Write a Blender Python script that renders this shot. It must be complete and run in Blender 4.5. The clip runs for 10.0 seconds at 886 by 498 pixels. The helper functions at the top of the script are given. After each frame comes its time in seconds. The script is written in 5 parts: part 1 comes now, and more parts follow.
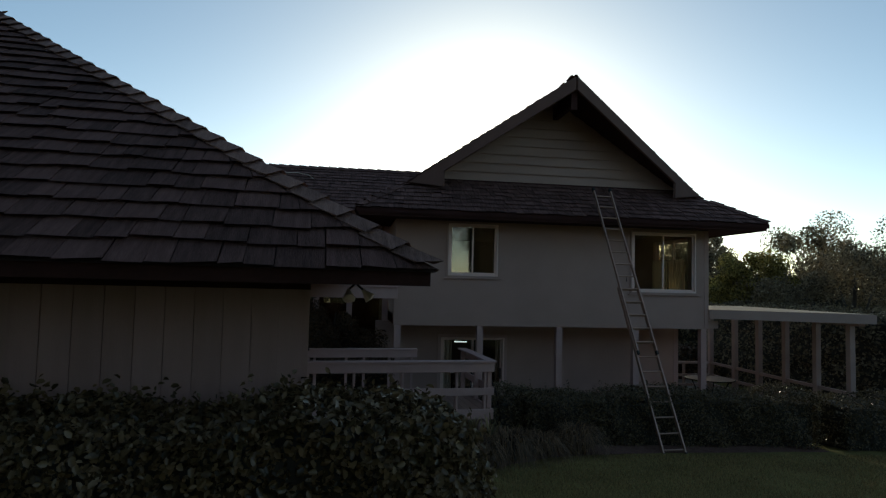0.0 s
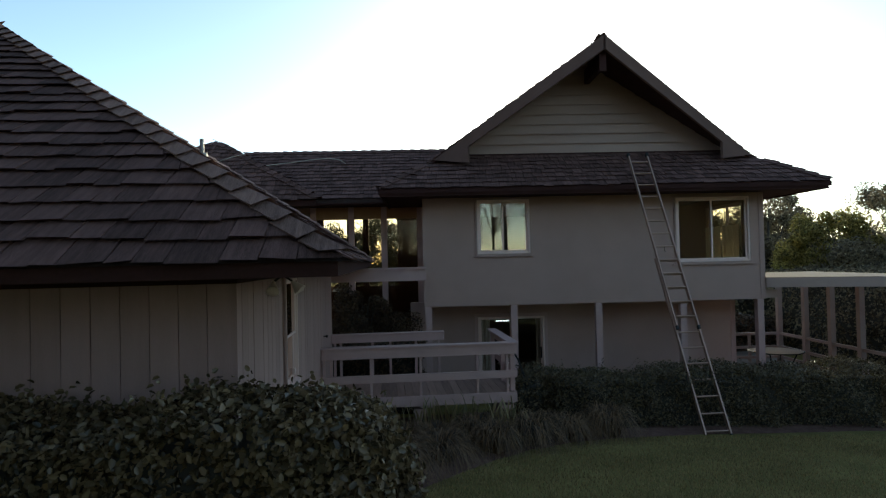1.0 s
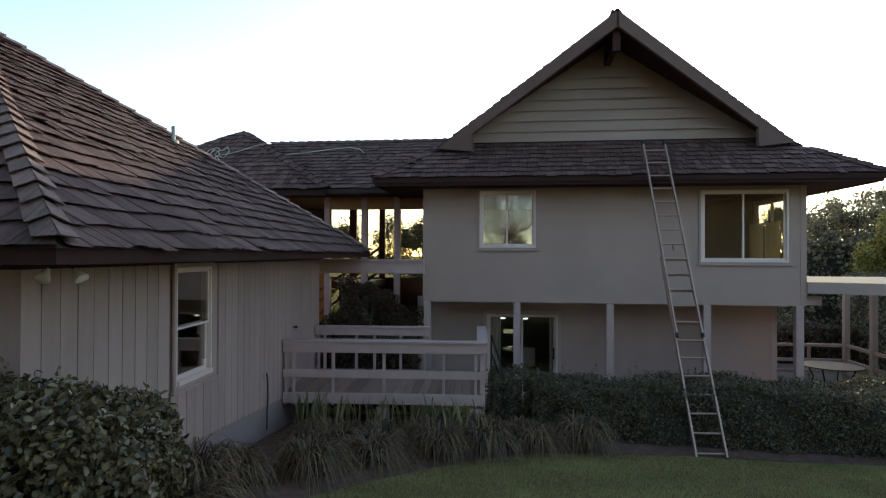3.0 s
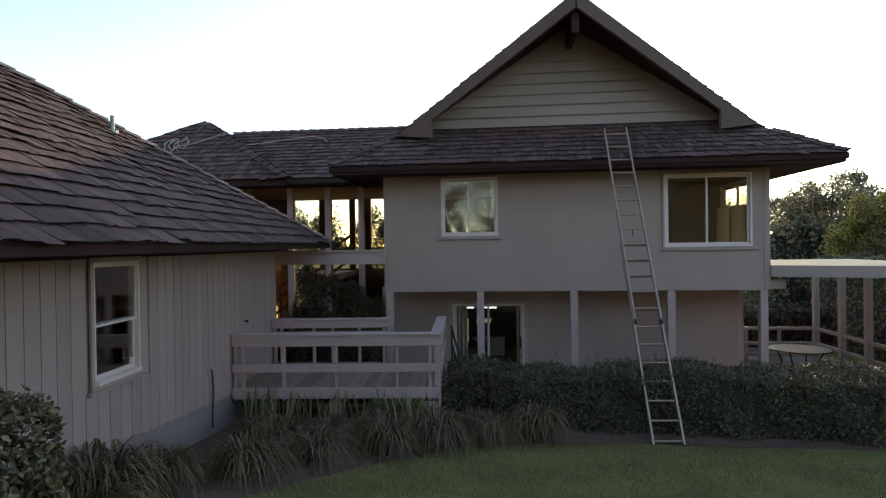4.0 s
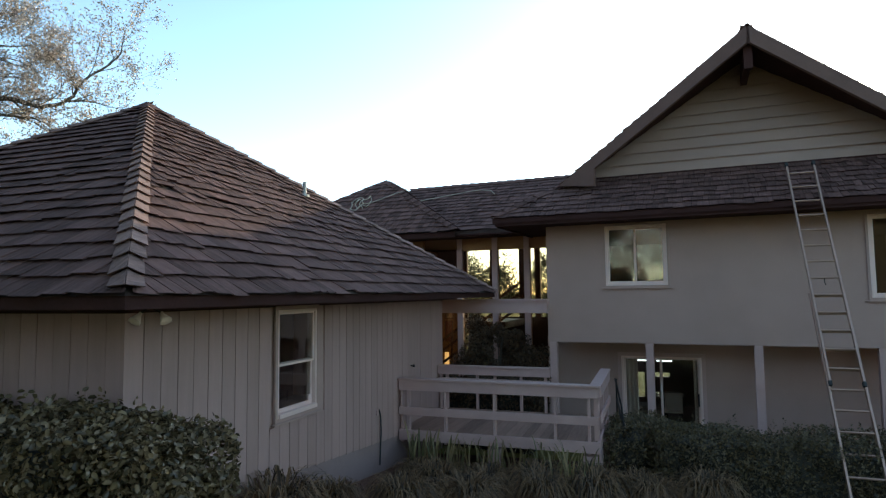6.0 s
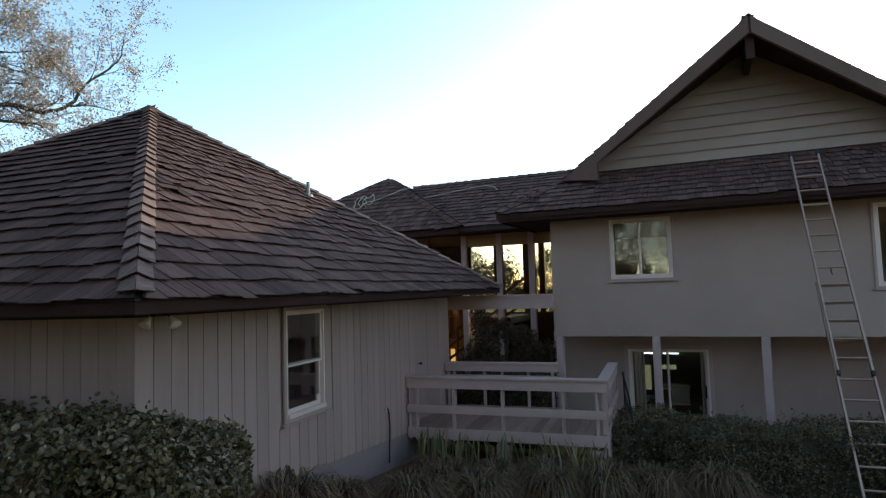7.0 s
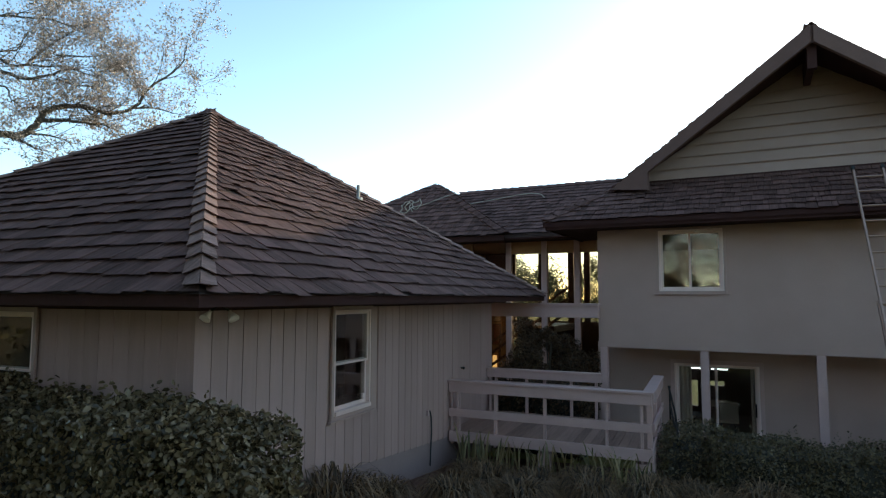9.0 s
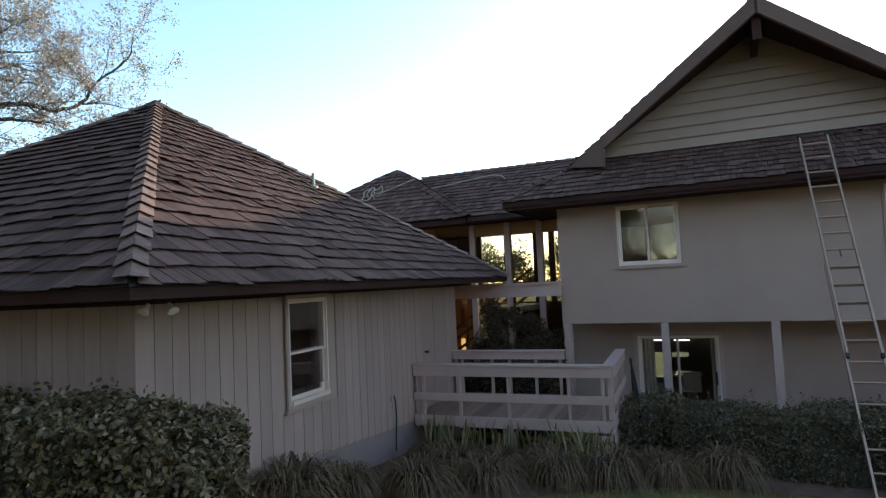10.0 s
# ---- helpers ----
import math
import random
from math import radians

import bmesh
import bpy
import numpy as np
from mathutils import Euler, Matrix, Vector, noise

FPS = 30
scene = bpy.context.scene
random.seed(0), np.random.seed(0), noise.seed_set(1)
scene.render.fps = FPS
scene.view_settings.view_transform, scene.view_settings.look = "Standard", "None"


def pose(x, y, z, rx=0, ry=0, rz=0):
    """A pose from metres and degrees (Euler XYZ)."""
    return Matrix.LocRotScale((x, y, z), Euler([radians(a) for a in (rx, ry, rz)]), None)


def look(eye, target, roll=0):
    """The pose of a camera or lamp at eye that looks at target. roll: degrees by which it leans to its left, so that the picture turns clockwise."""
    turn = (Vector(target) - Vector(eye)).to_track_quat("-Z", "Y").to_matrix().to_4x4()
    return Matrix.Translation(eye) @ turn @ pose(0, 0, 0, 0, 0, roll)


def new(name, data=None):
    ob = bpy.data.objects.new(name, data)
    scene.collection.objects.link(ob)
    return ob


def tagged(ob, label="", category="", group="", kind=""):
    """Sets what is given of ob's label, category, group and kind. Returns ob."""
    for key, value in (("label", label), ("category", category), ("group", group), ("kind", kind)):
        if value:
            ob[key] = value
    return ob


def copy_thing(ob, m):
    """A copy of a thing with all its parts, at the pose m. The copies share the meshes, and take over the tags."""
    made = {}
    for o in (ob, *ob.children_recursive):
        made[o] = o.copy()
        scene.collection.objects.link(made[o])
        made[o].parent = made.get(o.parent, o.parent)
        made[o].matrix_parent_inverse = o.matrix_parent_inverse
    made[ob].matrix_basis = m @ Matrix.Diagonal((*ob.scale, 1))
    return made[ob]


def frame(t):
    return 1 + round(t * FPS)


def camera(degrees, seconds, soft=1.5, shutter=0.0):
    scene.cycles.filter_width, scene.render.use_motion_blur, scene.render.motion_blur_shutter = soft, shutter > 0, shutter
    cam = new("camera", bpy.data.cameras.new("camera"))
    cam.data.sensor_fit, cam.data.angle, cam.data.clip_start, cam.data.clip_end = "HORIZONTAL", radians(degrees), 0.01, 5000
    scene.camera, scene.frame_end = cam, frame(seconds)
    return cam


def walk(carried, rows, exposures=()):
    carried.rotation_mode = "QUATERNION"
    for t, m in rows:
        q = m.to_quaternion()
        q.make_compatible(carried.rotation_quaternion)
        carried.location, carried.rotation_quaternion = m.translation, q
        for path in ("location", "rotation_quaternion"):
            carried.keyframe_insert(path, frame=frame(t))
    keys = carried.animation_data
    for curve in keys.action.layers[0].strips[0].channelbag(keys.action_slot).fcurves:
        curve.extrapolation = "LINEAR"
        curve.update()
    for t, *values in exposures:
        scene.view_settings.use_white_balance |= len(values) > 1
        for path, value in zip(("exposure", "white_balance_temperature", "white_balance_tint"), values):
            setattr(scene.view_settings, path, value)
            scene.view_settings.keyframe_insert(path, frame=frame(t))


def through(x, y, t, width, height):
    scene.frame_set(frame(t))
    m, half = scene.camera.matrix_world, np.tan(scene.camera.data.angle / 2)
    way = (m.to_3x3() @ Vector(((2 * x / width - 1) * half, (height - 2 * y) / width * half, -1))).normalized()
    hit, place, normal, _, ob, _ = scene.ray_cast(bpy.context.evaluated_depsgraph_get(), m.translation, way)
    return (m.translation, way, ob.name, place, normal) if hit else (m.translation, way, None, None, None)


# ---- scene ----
# camera and its way
cam = camera(72.7, 10.0, soft=1.25)
PATH = [
    (0, (0.459, -0.326, 3.058), (0.762, 1.648, 3.172), 1.4),
    (0.2, (0.698, -0.235, 3.079), (0.948, 1.748, 3.154), 0.04),
    (0.5, (1.022, -0.16, 3.088), (1.193, 1.831, 3.171), -1.3),
    (0.7, (1.237, -0.146, 3.1), (1.317, 1.851, 3.154), 0.84),
    (1, (1.544, -0.053, 3.118), (1.604, 1.945, 3.157), -1.3),
    (1.2, (1.722, 0.015, 3.099), (1.751, 2.014, 3.122), -0.45),
    (1.5, (1.985, 0.167, 3.1), (1.953, 2.167, 3.091), -1.6),
    (1.7, (2.211, 0.255, 3.118), (2.126, 2.253, 3.12), -2.07),
    (2, (2.533, 0.315, 3.132), (2.334, 2.305, 3.173), 0.9),
    (2.2, (2.747, 0.358, 3.102), (2.54, 2.347, 3.108), -1.37),
    (3.3, (3.827, 0.718, 3.106), (3.577, 2.702, 3.128), 0.76),
    (3.5, (3.932, 0.798, 3.087), (3.735, 2.788, 3.113), 0.5),
    (3.7, (4.034, 0.852, 3.063), (3.898, 2.848, 3.092), 1.54),
    (4, (4.164, 0.922, 3.084), (3.952, 2.911, 3.068), -0.8),
    (4.2, (4.264, 0.92, 3.096), (3.88, 2.883, 3.089), -2.1),
    (4.5, (4.453, 0.901, 3.113), (3.922, 2.828, 3.064), -2.0),
    (4.7, (4.491, 0.883, 3.108), (3.908, 2.796, 3.05), -0.95),
    (5, (4.57, 0.84, 3.137), (3.83, 2.698, 3.179), -0.6),
    (5.2, (4.617, 0.815, 3.148), (3.826, 2.65, 3.235), -0.87),
    (5.5, (4.637, 0.784, 3.162), (3.838, 2.614, 3.281), -0.9),
    (5.7, (4.609, 0.805, 3.116), (3.829, 2.641, 3.264), -0.63),
    (6.8, (4.564, 0.802, 3.144), (3.764, 2.629, 3.29), -1.01),
    (7, (4.553, 0.787, 3.138), (3.762, 2.619, 3.274), -1.8),
    (7.2, (4.532, 0.776, 3.136), (3.706, 2.593, 3.268), -1.66),
    (7.5, (4.517, 0.755, 3.133), (3.628, 2.541, 3.27), -2.0),
    (7.7, (4.511, 0.735, 3.129), (3.595, 2.508, 3.263), -1.69),
    (8, (4.517, 0.721, 3.136), (3.561, 2.473, 3.262), -1.4),
    (8.2, (4.53, 0.715, 3.139), (3.552, 2.456, 3.266), -1.27),
    (8.5, (4.536, 0.71, 3.128), (3.536, 2.438, 3.255), -1.7),
    (8.7, (4.542, 0.705, 3.121), (3.568, 2.447, 3.246), -1.03),
    (9, (4.527, 0.693, 3.119), (3.609, 2.463, 3.277), 0.2),
    (9.2, (4.545, 0.693, 3.088), (3.667, 2.483, 3.242), 0.28),
    (9.5, (4.579, 0.709, 3.08), (3.767, 2.536, 3.107), -1.2),
    (9.7, (4.624, 0.747, 3.073), (3.823, 2.579, 3.113), -2.59),
    (10, (4.73, 0.848, 3.055), (3.891, 2.66, 3.169), -2.6),
]
EXPOSURES = [(t, stops, 6250, -4) for t, stops in ((0.0, 0.28), (0.5, 0.68), (1.0, 1.16), (1.5, 1.46), (2.0, 1.72), (3.5, 1.93), (4.0, 1.93), (4.5, 1.98), (5.0, 2.31), (5.5, 2.13), (7.0, 1.78), (8.5, 1.72), (9.0, 1.77), (9.5, 1.77), (10.0, 2.03))]
walk(cam, [(t, look(eye, target, roll)) for t, eye, target, roll in PATH], EXPOSURES)

# ---- light: low sun behind the main house, clear evening sky ----
SUN_AZ, SUN_EL = radians(13.0), radians(12.5)   # azimuth from +y towards +x
world = bpy.data.worlds.new("evening_sky")
scene.world = world
world.use_nodes = True
wn = world.node_tree
sky = wn.nodes.new("ShaderNodeTexSky")
sky.sky_type, sky.sun_disc = "NISHITA", False
sky.sun_elevation, sky.sun_rotation = SUN_EL, SUN_AZ
sky.air_density, sky.dust_density, sky.ozone_density = 0.65, 0.30, 0.0
wn.links.new(sky.outputs[0], wn.nodes["Background"].inputs[0])
wn.nodes["Background"].inputs[1].default_value = 0.13
sun_dir = Vector((math.sin(SUN_AZ) * math.cos(SUN_EL), math.cos(SUN_AZ) * math.cos(SUN_EL), math.sin(SUN_EL)))
sun = new("sun", bpy.data.lights.new("sun", "SUN"))
sun.data.energy, sun.data.angle, sun.data.color = 0.98, radians(0.6), (1.0, 0.83, 0.60)
sun.matrix_world = look(sun_dir * 60, (0, 0, 0))


# ---- materials ----
def nodes_of(name):
    m = bpy.data.materials.new(name)
    m.use_nodes = True
    return m, m.node_tree, m.node_tree.nodes["Principled BSDF"]


def math_node(nt, op, a, b):
    n = nt.nodes.new("ShaderNodeMath")
    n.operation = op
    for k, v in enumerate((a, b)):
        if isinstance(v, (int, float)):
            n.inputs[k].default_value = v
        else:
            nt.links.new(v, n.inputs[k])
    return n.outputs[0]


def surface(name, dark, light, scale=6.0, fine=60.0, rough=0.8, bump=0.3, bump_dist=0.004, vary=0.0, metal=0.0, stretch=(1, 1, 1), stain=0.0, spec=0.5):
    """A painted, wooden, mineral or leafy surface: two scales of noise, optional change from piece to piece."""
    m, nt, p = nodes_of(name)
    tc = nt.nodes.new("ShaderNodeTexCoord")
    mp = nt.nodes.new("ShaderNodeMapping")
    mp.inputs["Scale"].default_value = stretch
    nt.links.new(tc.outputs["Object"], mp.inputs[0])
    info = nt.nodes.new("ShaderNodeObjectInfo")
    geo = nt.nodes.new("ShaderNodeNewGeometry")
    both = math_node(nt, "FRACT", math_node(nt, "ADD", info.outputs["Random"], geo.outputs["Random Per Island"]), 0)
    big, small = nt.nodes.new("ShaderNodeTexNoise"), nt.nodes.new("ShaderNodeTexNoise")
    for tex, sc in ((big, scale), (small, fine)):
        tex.noise_dimensions = "4D"
        tex.inputs["Scale"].default_value, tex.inputs["Detail"].default_value = sc, 5.0
        nt.links.new(mp.outputs[0], tex.inputs["Vector"])
        if vary:
            nt.links.new(math_node(nt, "MULTIPLY", both, 40.0), tex.inputs["W"])
    grain = math_node(nt, "ADD", math_node(nt, "MULTIPLY", big.outputs["Fac"], 0.6), math_node(nt, "MULTIPLY", small.outputs["Fac"], 0.4))
    if vary:
        grain = math_node(nt, "ADD", math_node(nt, "MULTIPLY", grain, 1.0 - 0.5 * vary), math_node(nt, "MULTIPLY", math_node(nt, "SUBTRACT", both, 0.2), vary))
    ramp = nt.nodes.new("ShaderNodeValToRGB")
    ramp.color_ramp.elements[0].position, ramp.color_ramp.elements[0].color = 0.28, (*dark, 1)
    ramp.color_ramp.elements[1].position, ramp.color_ramp.elements[1].color = 0.72, (*light, 1)
    nt.links.new(grain, ramp.inputs[0])
    out = ramp.outputs[0]
    if stain:
        patch = nt.nodes.new("ShaderNodeTexNoise")
        patch.inputs["Scale"].default_value, patch.inputs["Detail"].default_value = 0.9, 8.0
        nt.links.new(tc.outputs["Object"], patch.inputs["Vector"])
        mix = nt.nodes.new("ShaderNodeMix")
        mix.data_type, mix.blend_type = "RGBA", "MULTIPLY"
        nt.links.new(math_node(nt, "MULTIPLY", patch.outputs["Fac"], stain), mix.inputs["Factor"])
        nt.links.new(out, mix.inputs["A"])
        mix.inputs["B"].default_value = (0.55, 0.5, 0.45, 1)
        out = mix.outputs["Result"]
    nt.links.new(out, p.inputs["Base Color"])
    p.inputs["Roughness"].default_value, p.inputs["Metallic"].default_value = rough, metal
    p.inputs["Specular IOR Level"].default_value = spec
    if bump:
        b = nt.nodes.new("ShaderNodeBump")
        b.inputs["Strength"].default_value, b.inputs["Distance"].default_value = bump, bump_dist
        nt.links.new(small.outputs["Fac"], b.inputs["Height"])
        nt.links.new(b.outputs[0], p.inputs["Normal"])
    return m


def leafy(name, dark, light, rough=0.45, through=0.25, stain=0.0):
    m = surface(name, dark, light, scale=3.0, fine=30.0, rough=rough, bump=0.0, vary=0.8, stain=stain)
    nt = m.node_tree
    p = nt.nodes["Principled BSDF"]
    tr = nt.nodes.new("ShaderNodeBsdfTranslucent")
    nt.links.new(p.inputs["Base Color"].links[0].from_socket, tr.inputs[0])
    mix = nt.nodes.new("ShaderNodeMixShader")
    mix.inputs[0].default_value = through
    nt.links.new(p.outputs[0], mix.inputs[1])
    nt.links.new(tr.outputs[0], mix.inputs[2])
    nt.links.new(mix.outputs[0], nt.nodes["Material Output"].inputs[0])
    return m


def glass_pane(name, gain=1.8, tint=(0.9, 0.93, 0.92), sheen=(0.90, 0.78, 0.69)):
    m, nt, p = nodes_of(name)
    tr, gl, lw = nt.nodes.new("ShaderNodeBsdfTransparent"), nt.nodes.new("ShaderNodeBsdfGlossy"), nt.nodes.new("ShaderNodeLayerWeight")
    tr.inputs[0].default_value, gl.inputs["Roughness"].default_value = (*tint, 1), 0.0
    # Warm sheen colour turns the mirrored blue sky a neutral grey.
    gl.inputs["Color"].default_value = (*sheen, 1)
    lw.inputs["Blend"].default_value = 0.5
    fresnel = math_node(nt, "ADD", math_node(nt, "MULTIPLY", math_node(nt, "POWER", lw.outputs["Facing"], 5.0), 0.96), 0.04)
    mix = nt.nodes.new("ShaderNodeMixShader")
    nt.links.new(math_node(nt, "MINIMUM", math_node(nt, "MULTIPLY", fresnel, gain), 1.0), mix.inputs[0])
    nt.links.new(tr.outputs[0], mix.inputs[1])
    nt.links.new(gl.outputs[0], mix.inputs[2])
    nt.links.new(mix.outputs[0], nt.nodes["Material Output"].inputs[0])
    return m


def glow(name, colour, strength):
    m, nt, p = nodes_of(name)
    p.inputs["Base Color"].default_value = (*colour, 1)
    p.inputs["Emission Color"].default_value, p.inputs["Emission Strength"].default_value = (*colour, 1), strength
    return m


SHAKE = surface("weathered_shake", (0.0613, 0.0343, 0.0286), (0.2289, 0.1251, 0.1056), scale=5, fine=40, rough=0.95, bump=0.9, bump_dist=0.010, vary=0.24, stretch=(5.0, 0.5, 1.0), spec=0.15)
# Paler than field shakes; some sunlit brightness is put into this colour.
SHAKE_CAP = surface("sun_pale_cap_shake", (0.1363, 0.0830, 0.0692), (0.4543, 0.2834, 0.2333), scale=5, fine=40, rough=0.95, bump=0.9, bump_dist=0.010, vary=0.24, stretch=(5.0, 0.5, 1.0), spec=0.15)
ROOF_FELT = surface("roof_felt", (0.0302, 0.0175, 0.0141), (0.0756, 0.0450, 0.0370), rough=0.95)
GREY = surface("taupe_grey_paint", (0.4483, 0.2939, 0.2436), (0.5343, 0.3516, 0.2942), scale=1.2, fine=90, rough=0.75, bump=0.25, bump_dist=0.002, stain=0.25)
LAPS = surface("grey_lap_board_paint", (0.3700, 0.2493, 0.2020), (0.4450, 0.3039, 0.2468), scale=1.2, fine=90, rough=0.8, bump=0.25, bump_dist=0.002, vary=0.12, stain=0.2)
SIDING = surface("grey_siding_paint", (0.4009, 0.2564, 0.2196), (0.5145, 0.3319, 0.2862), scale=2.0, fine=50, rough=0.8, bump=0.5, bump_dist=0.003, vary=0.25, stretch=(6, 6, 0.5), stain=0.25)
TRIM = surface("grey_trim_paint", (0.4713, 0.3043, 0.2660), (0.5847, 0.3799, 0.3373), scale=3, fine=60, rough=0.7, bump=0.3, bump_dist=0.002)
BARGE = surface("faded_brown_stain", (0.1114, 0.0587, 0.0456), (0.1636, 0.0875, 0.0674), scale=3, fine=40, rough=0.8, bump=0.3)
BROWN = surface("dark_brown_stain", (0.0399, 0.0182, 0.0146), (0.0649, 0.0272, 0.0238), scale=3, fine=40, rough=0.9, bump=0.3, spec=0.2)
VINYL = surface("white_vinyl", (0.8400, 0.6122, 0.5285), (0.8400, 0.6180, 0.5397), scale=2, fine=80, rough=0.4, bump=0.05)
DECKWOOD = surface("weathered_grey_deck_wood", (0.2475, 0.1475, 0.1099), (0.4771, 0.2888, 0.2196), scale=3, fine=30, rough=0.75, bump=0.5, vary=0.35, stretch=(8, 0.8, 4), stain=0.4)
ALU = surface("dull_aluminium", (0.3700, 0.2340, 0.1740), (0.5400, 0.3450, 0.2620), scale=4, fine=90, rough=0.42, bump=0.15, bump_dist=0.001, metal=0.7)
METAL_DARK = surface("dark_metal", (0.018, 0.014, 0.012), (0.034, 0.028, 0.025), rough=0.6, spec=0.2)
RUBBER = surface("black_rubber", (0.012, 0.012, 0.012), (0.03, 0.03, 0.03), rough=0.7)
FOOTING = surface("painted_footing", (0.2900, 0.1988, 0.1837), (0.3700, 0.2571, 0.2394), scale=2, fine=50, rough=0.9, bump=0.4, stain=0.4)
CONCRETE = surface("grey_painted_concrete", (0.1787, 0.1438, 0.1142), (0.2956, 0.2375, 0.1903), scale=2, fine=50, rough=0.9, bump=0.5, stain=0.5)
# House grey with less red, cancelling the warm light under the porch.
PORCH_GREY = surface("cooled_porch_paint", (0.4488, 0.3174, 0.2666), (0.5576, 0.3968, 0.3348), scale=3, fine=60, rough=0.8, bump=0.3, bump_dist=0.002, stain=0.3)
PIPE = surface("galvanised_pipe", (0.35, 0.33, 0.31), (0.5, 0.47, 0.44), rough=0.5, metal=0.5)
ROPE = surface("pale_rope", (0.4125, 0.3375, 0.2610), (0.6050, 0.5000, 0.3915), rough=0.9)
LAMP_WHITE = surface("grey_white_enamel", (0.8400, 0.6525, 0.5594), (0.8400, 0.6589, 0.5624), rough=0.5, bump=0.05)
TAN = surface("tan_wall_paint", (0.3452, 0.1785, 0.0797), (0.4358, 0.2355, 0.1153), rough=0.8, bump=0.1)
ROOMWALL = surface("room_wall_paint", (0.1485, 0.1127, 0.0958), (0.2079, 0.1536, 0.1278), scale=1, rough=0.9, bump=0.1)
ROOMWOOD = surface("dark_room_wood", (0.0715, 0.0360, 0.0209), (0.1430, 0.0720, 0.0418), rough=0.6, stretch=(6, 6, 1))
CURTAIN = surface("pale_curtain", (0.5940, 0.4340, 0.3376), (0.7920, 0.5880, 0.4628), rough=0.95)
GLASS = glass_pane("window_glass", 2.4)
GLASS_CLEAR = glass_pane("bronze_hall_glass", 1.0, (0.78, 0.72, 0.61))
# Pale base colour stands in for sky and window glare on the tops.
TABLE_GLARE = surface("glare_pale_table_top", (0.5200, 0.4300, 0.3700), (0.6000, 0.5000, 0.4300), rough=0.16, bump=0.0, spec=1.0)
LEAF = leafy("hedge_leaf", (0.0731, 0.0532, 0.0265), (0.2600, 0.1789, 0.0921), rough=0.24)
LEAF_R = leafy("clipped_hedge_leaf", (0.0575, 0.0440, 0.0212), (0.2000, 0.1450, 0.0700), rough=0.32)
LEAF_T = leafy("tree_leaf", (0.0402, 0.0396, 0.0185), (0.1665, 0.1395, 0.0577), rough=0.5, through=0.22)
# Paler, browner leaf; the far trees' hazy look is in the colour.
LEAF_FAR = leafy("hazy_olive_leaf", (0.1148, 0.0884, 0.0513), (0.3375, 0.2600, 0.1485), rough=0.6, through=0.35)
LEAF_B = leafy("bush_leaf", (0.0463, 0.0306, 0.0174), (0.1584, 0.0931, 0.0479), rough=0.5)
LEAF_DRY = leafy("autumn_leaf", (0.2600, 0.1980, 0.1600), (0.7000, 0.5600, 0.4700), rough=0.6, through=0.4)
# Bright leaf: the small tree's sunlit look is put into the colour.
LEAF_Y = leafy("sunlit_green_leaf", (0.1216, 0.1055, 0.0238), (0.4519, 0.3515, 0.0950), rough=0.5, through=0.5)
BLADE = leafy("lily_turf_blade", (0.0453, 0.0283, 0.0132), (0.2954, 0.1755, 0.0861), rough=0.5)
IRIS = leafy("iris_blade", (0.1316, 0.1168, 0.0461), (0.3729, 0.2744, 0.1309), rough=0.5)
TURF = leafy("turf_blade", (0.2238, 0.1744, 0.0684), (0.5245, 0.3684, 0.1571), rough=0.7, stain=0.8)
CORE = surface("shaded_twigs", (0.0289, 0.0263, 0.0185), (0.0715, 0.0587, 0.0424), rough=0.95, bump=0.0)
BARK = surface("grey_bark", (0.0619, 0.0500, 0.0391), (0.1512, 0.1250, 0.0979), scale=6, fine=30, rough=0.9, bump=0.8, bump_dist=0.01)
TWIG = surface("pale_twig_bark", (0.1237, 0.0938, 0.0707), (0.2612, 0.2000, 0.1522), scale=6, fine=30, rough=0.9, bump=0.0)
SOIL = surface("bark_mulch", (0.0852, 0.0468, 0.0350), (0.2346, 0.1360, 0.1043), scale=8, fine=60, rough=0.95, bump=0.8, bump_dist=0.02, spec=0.1)


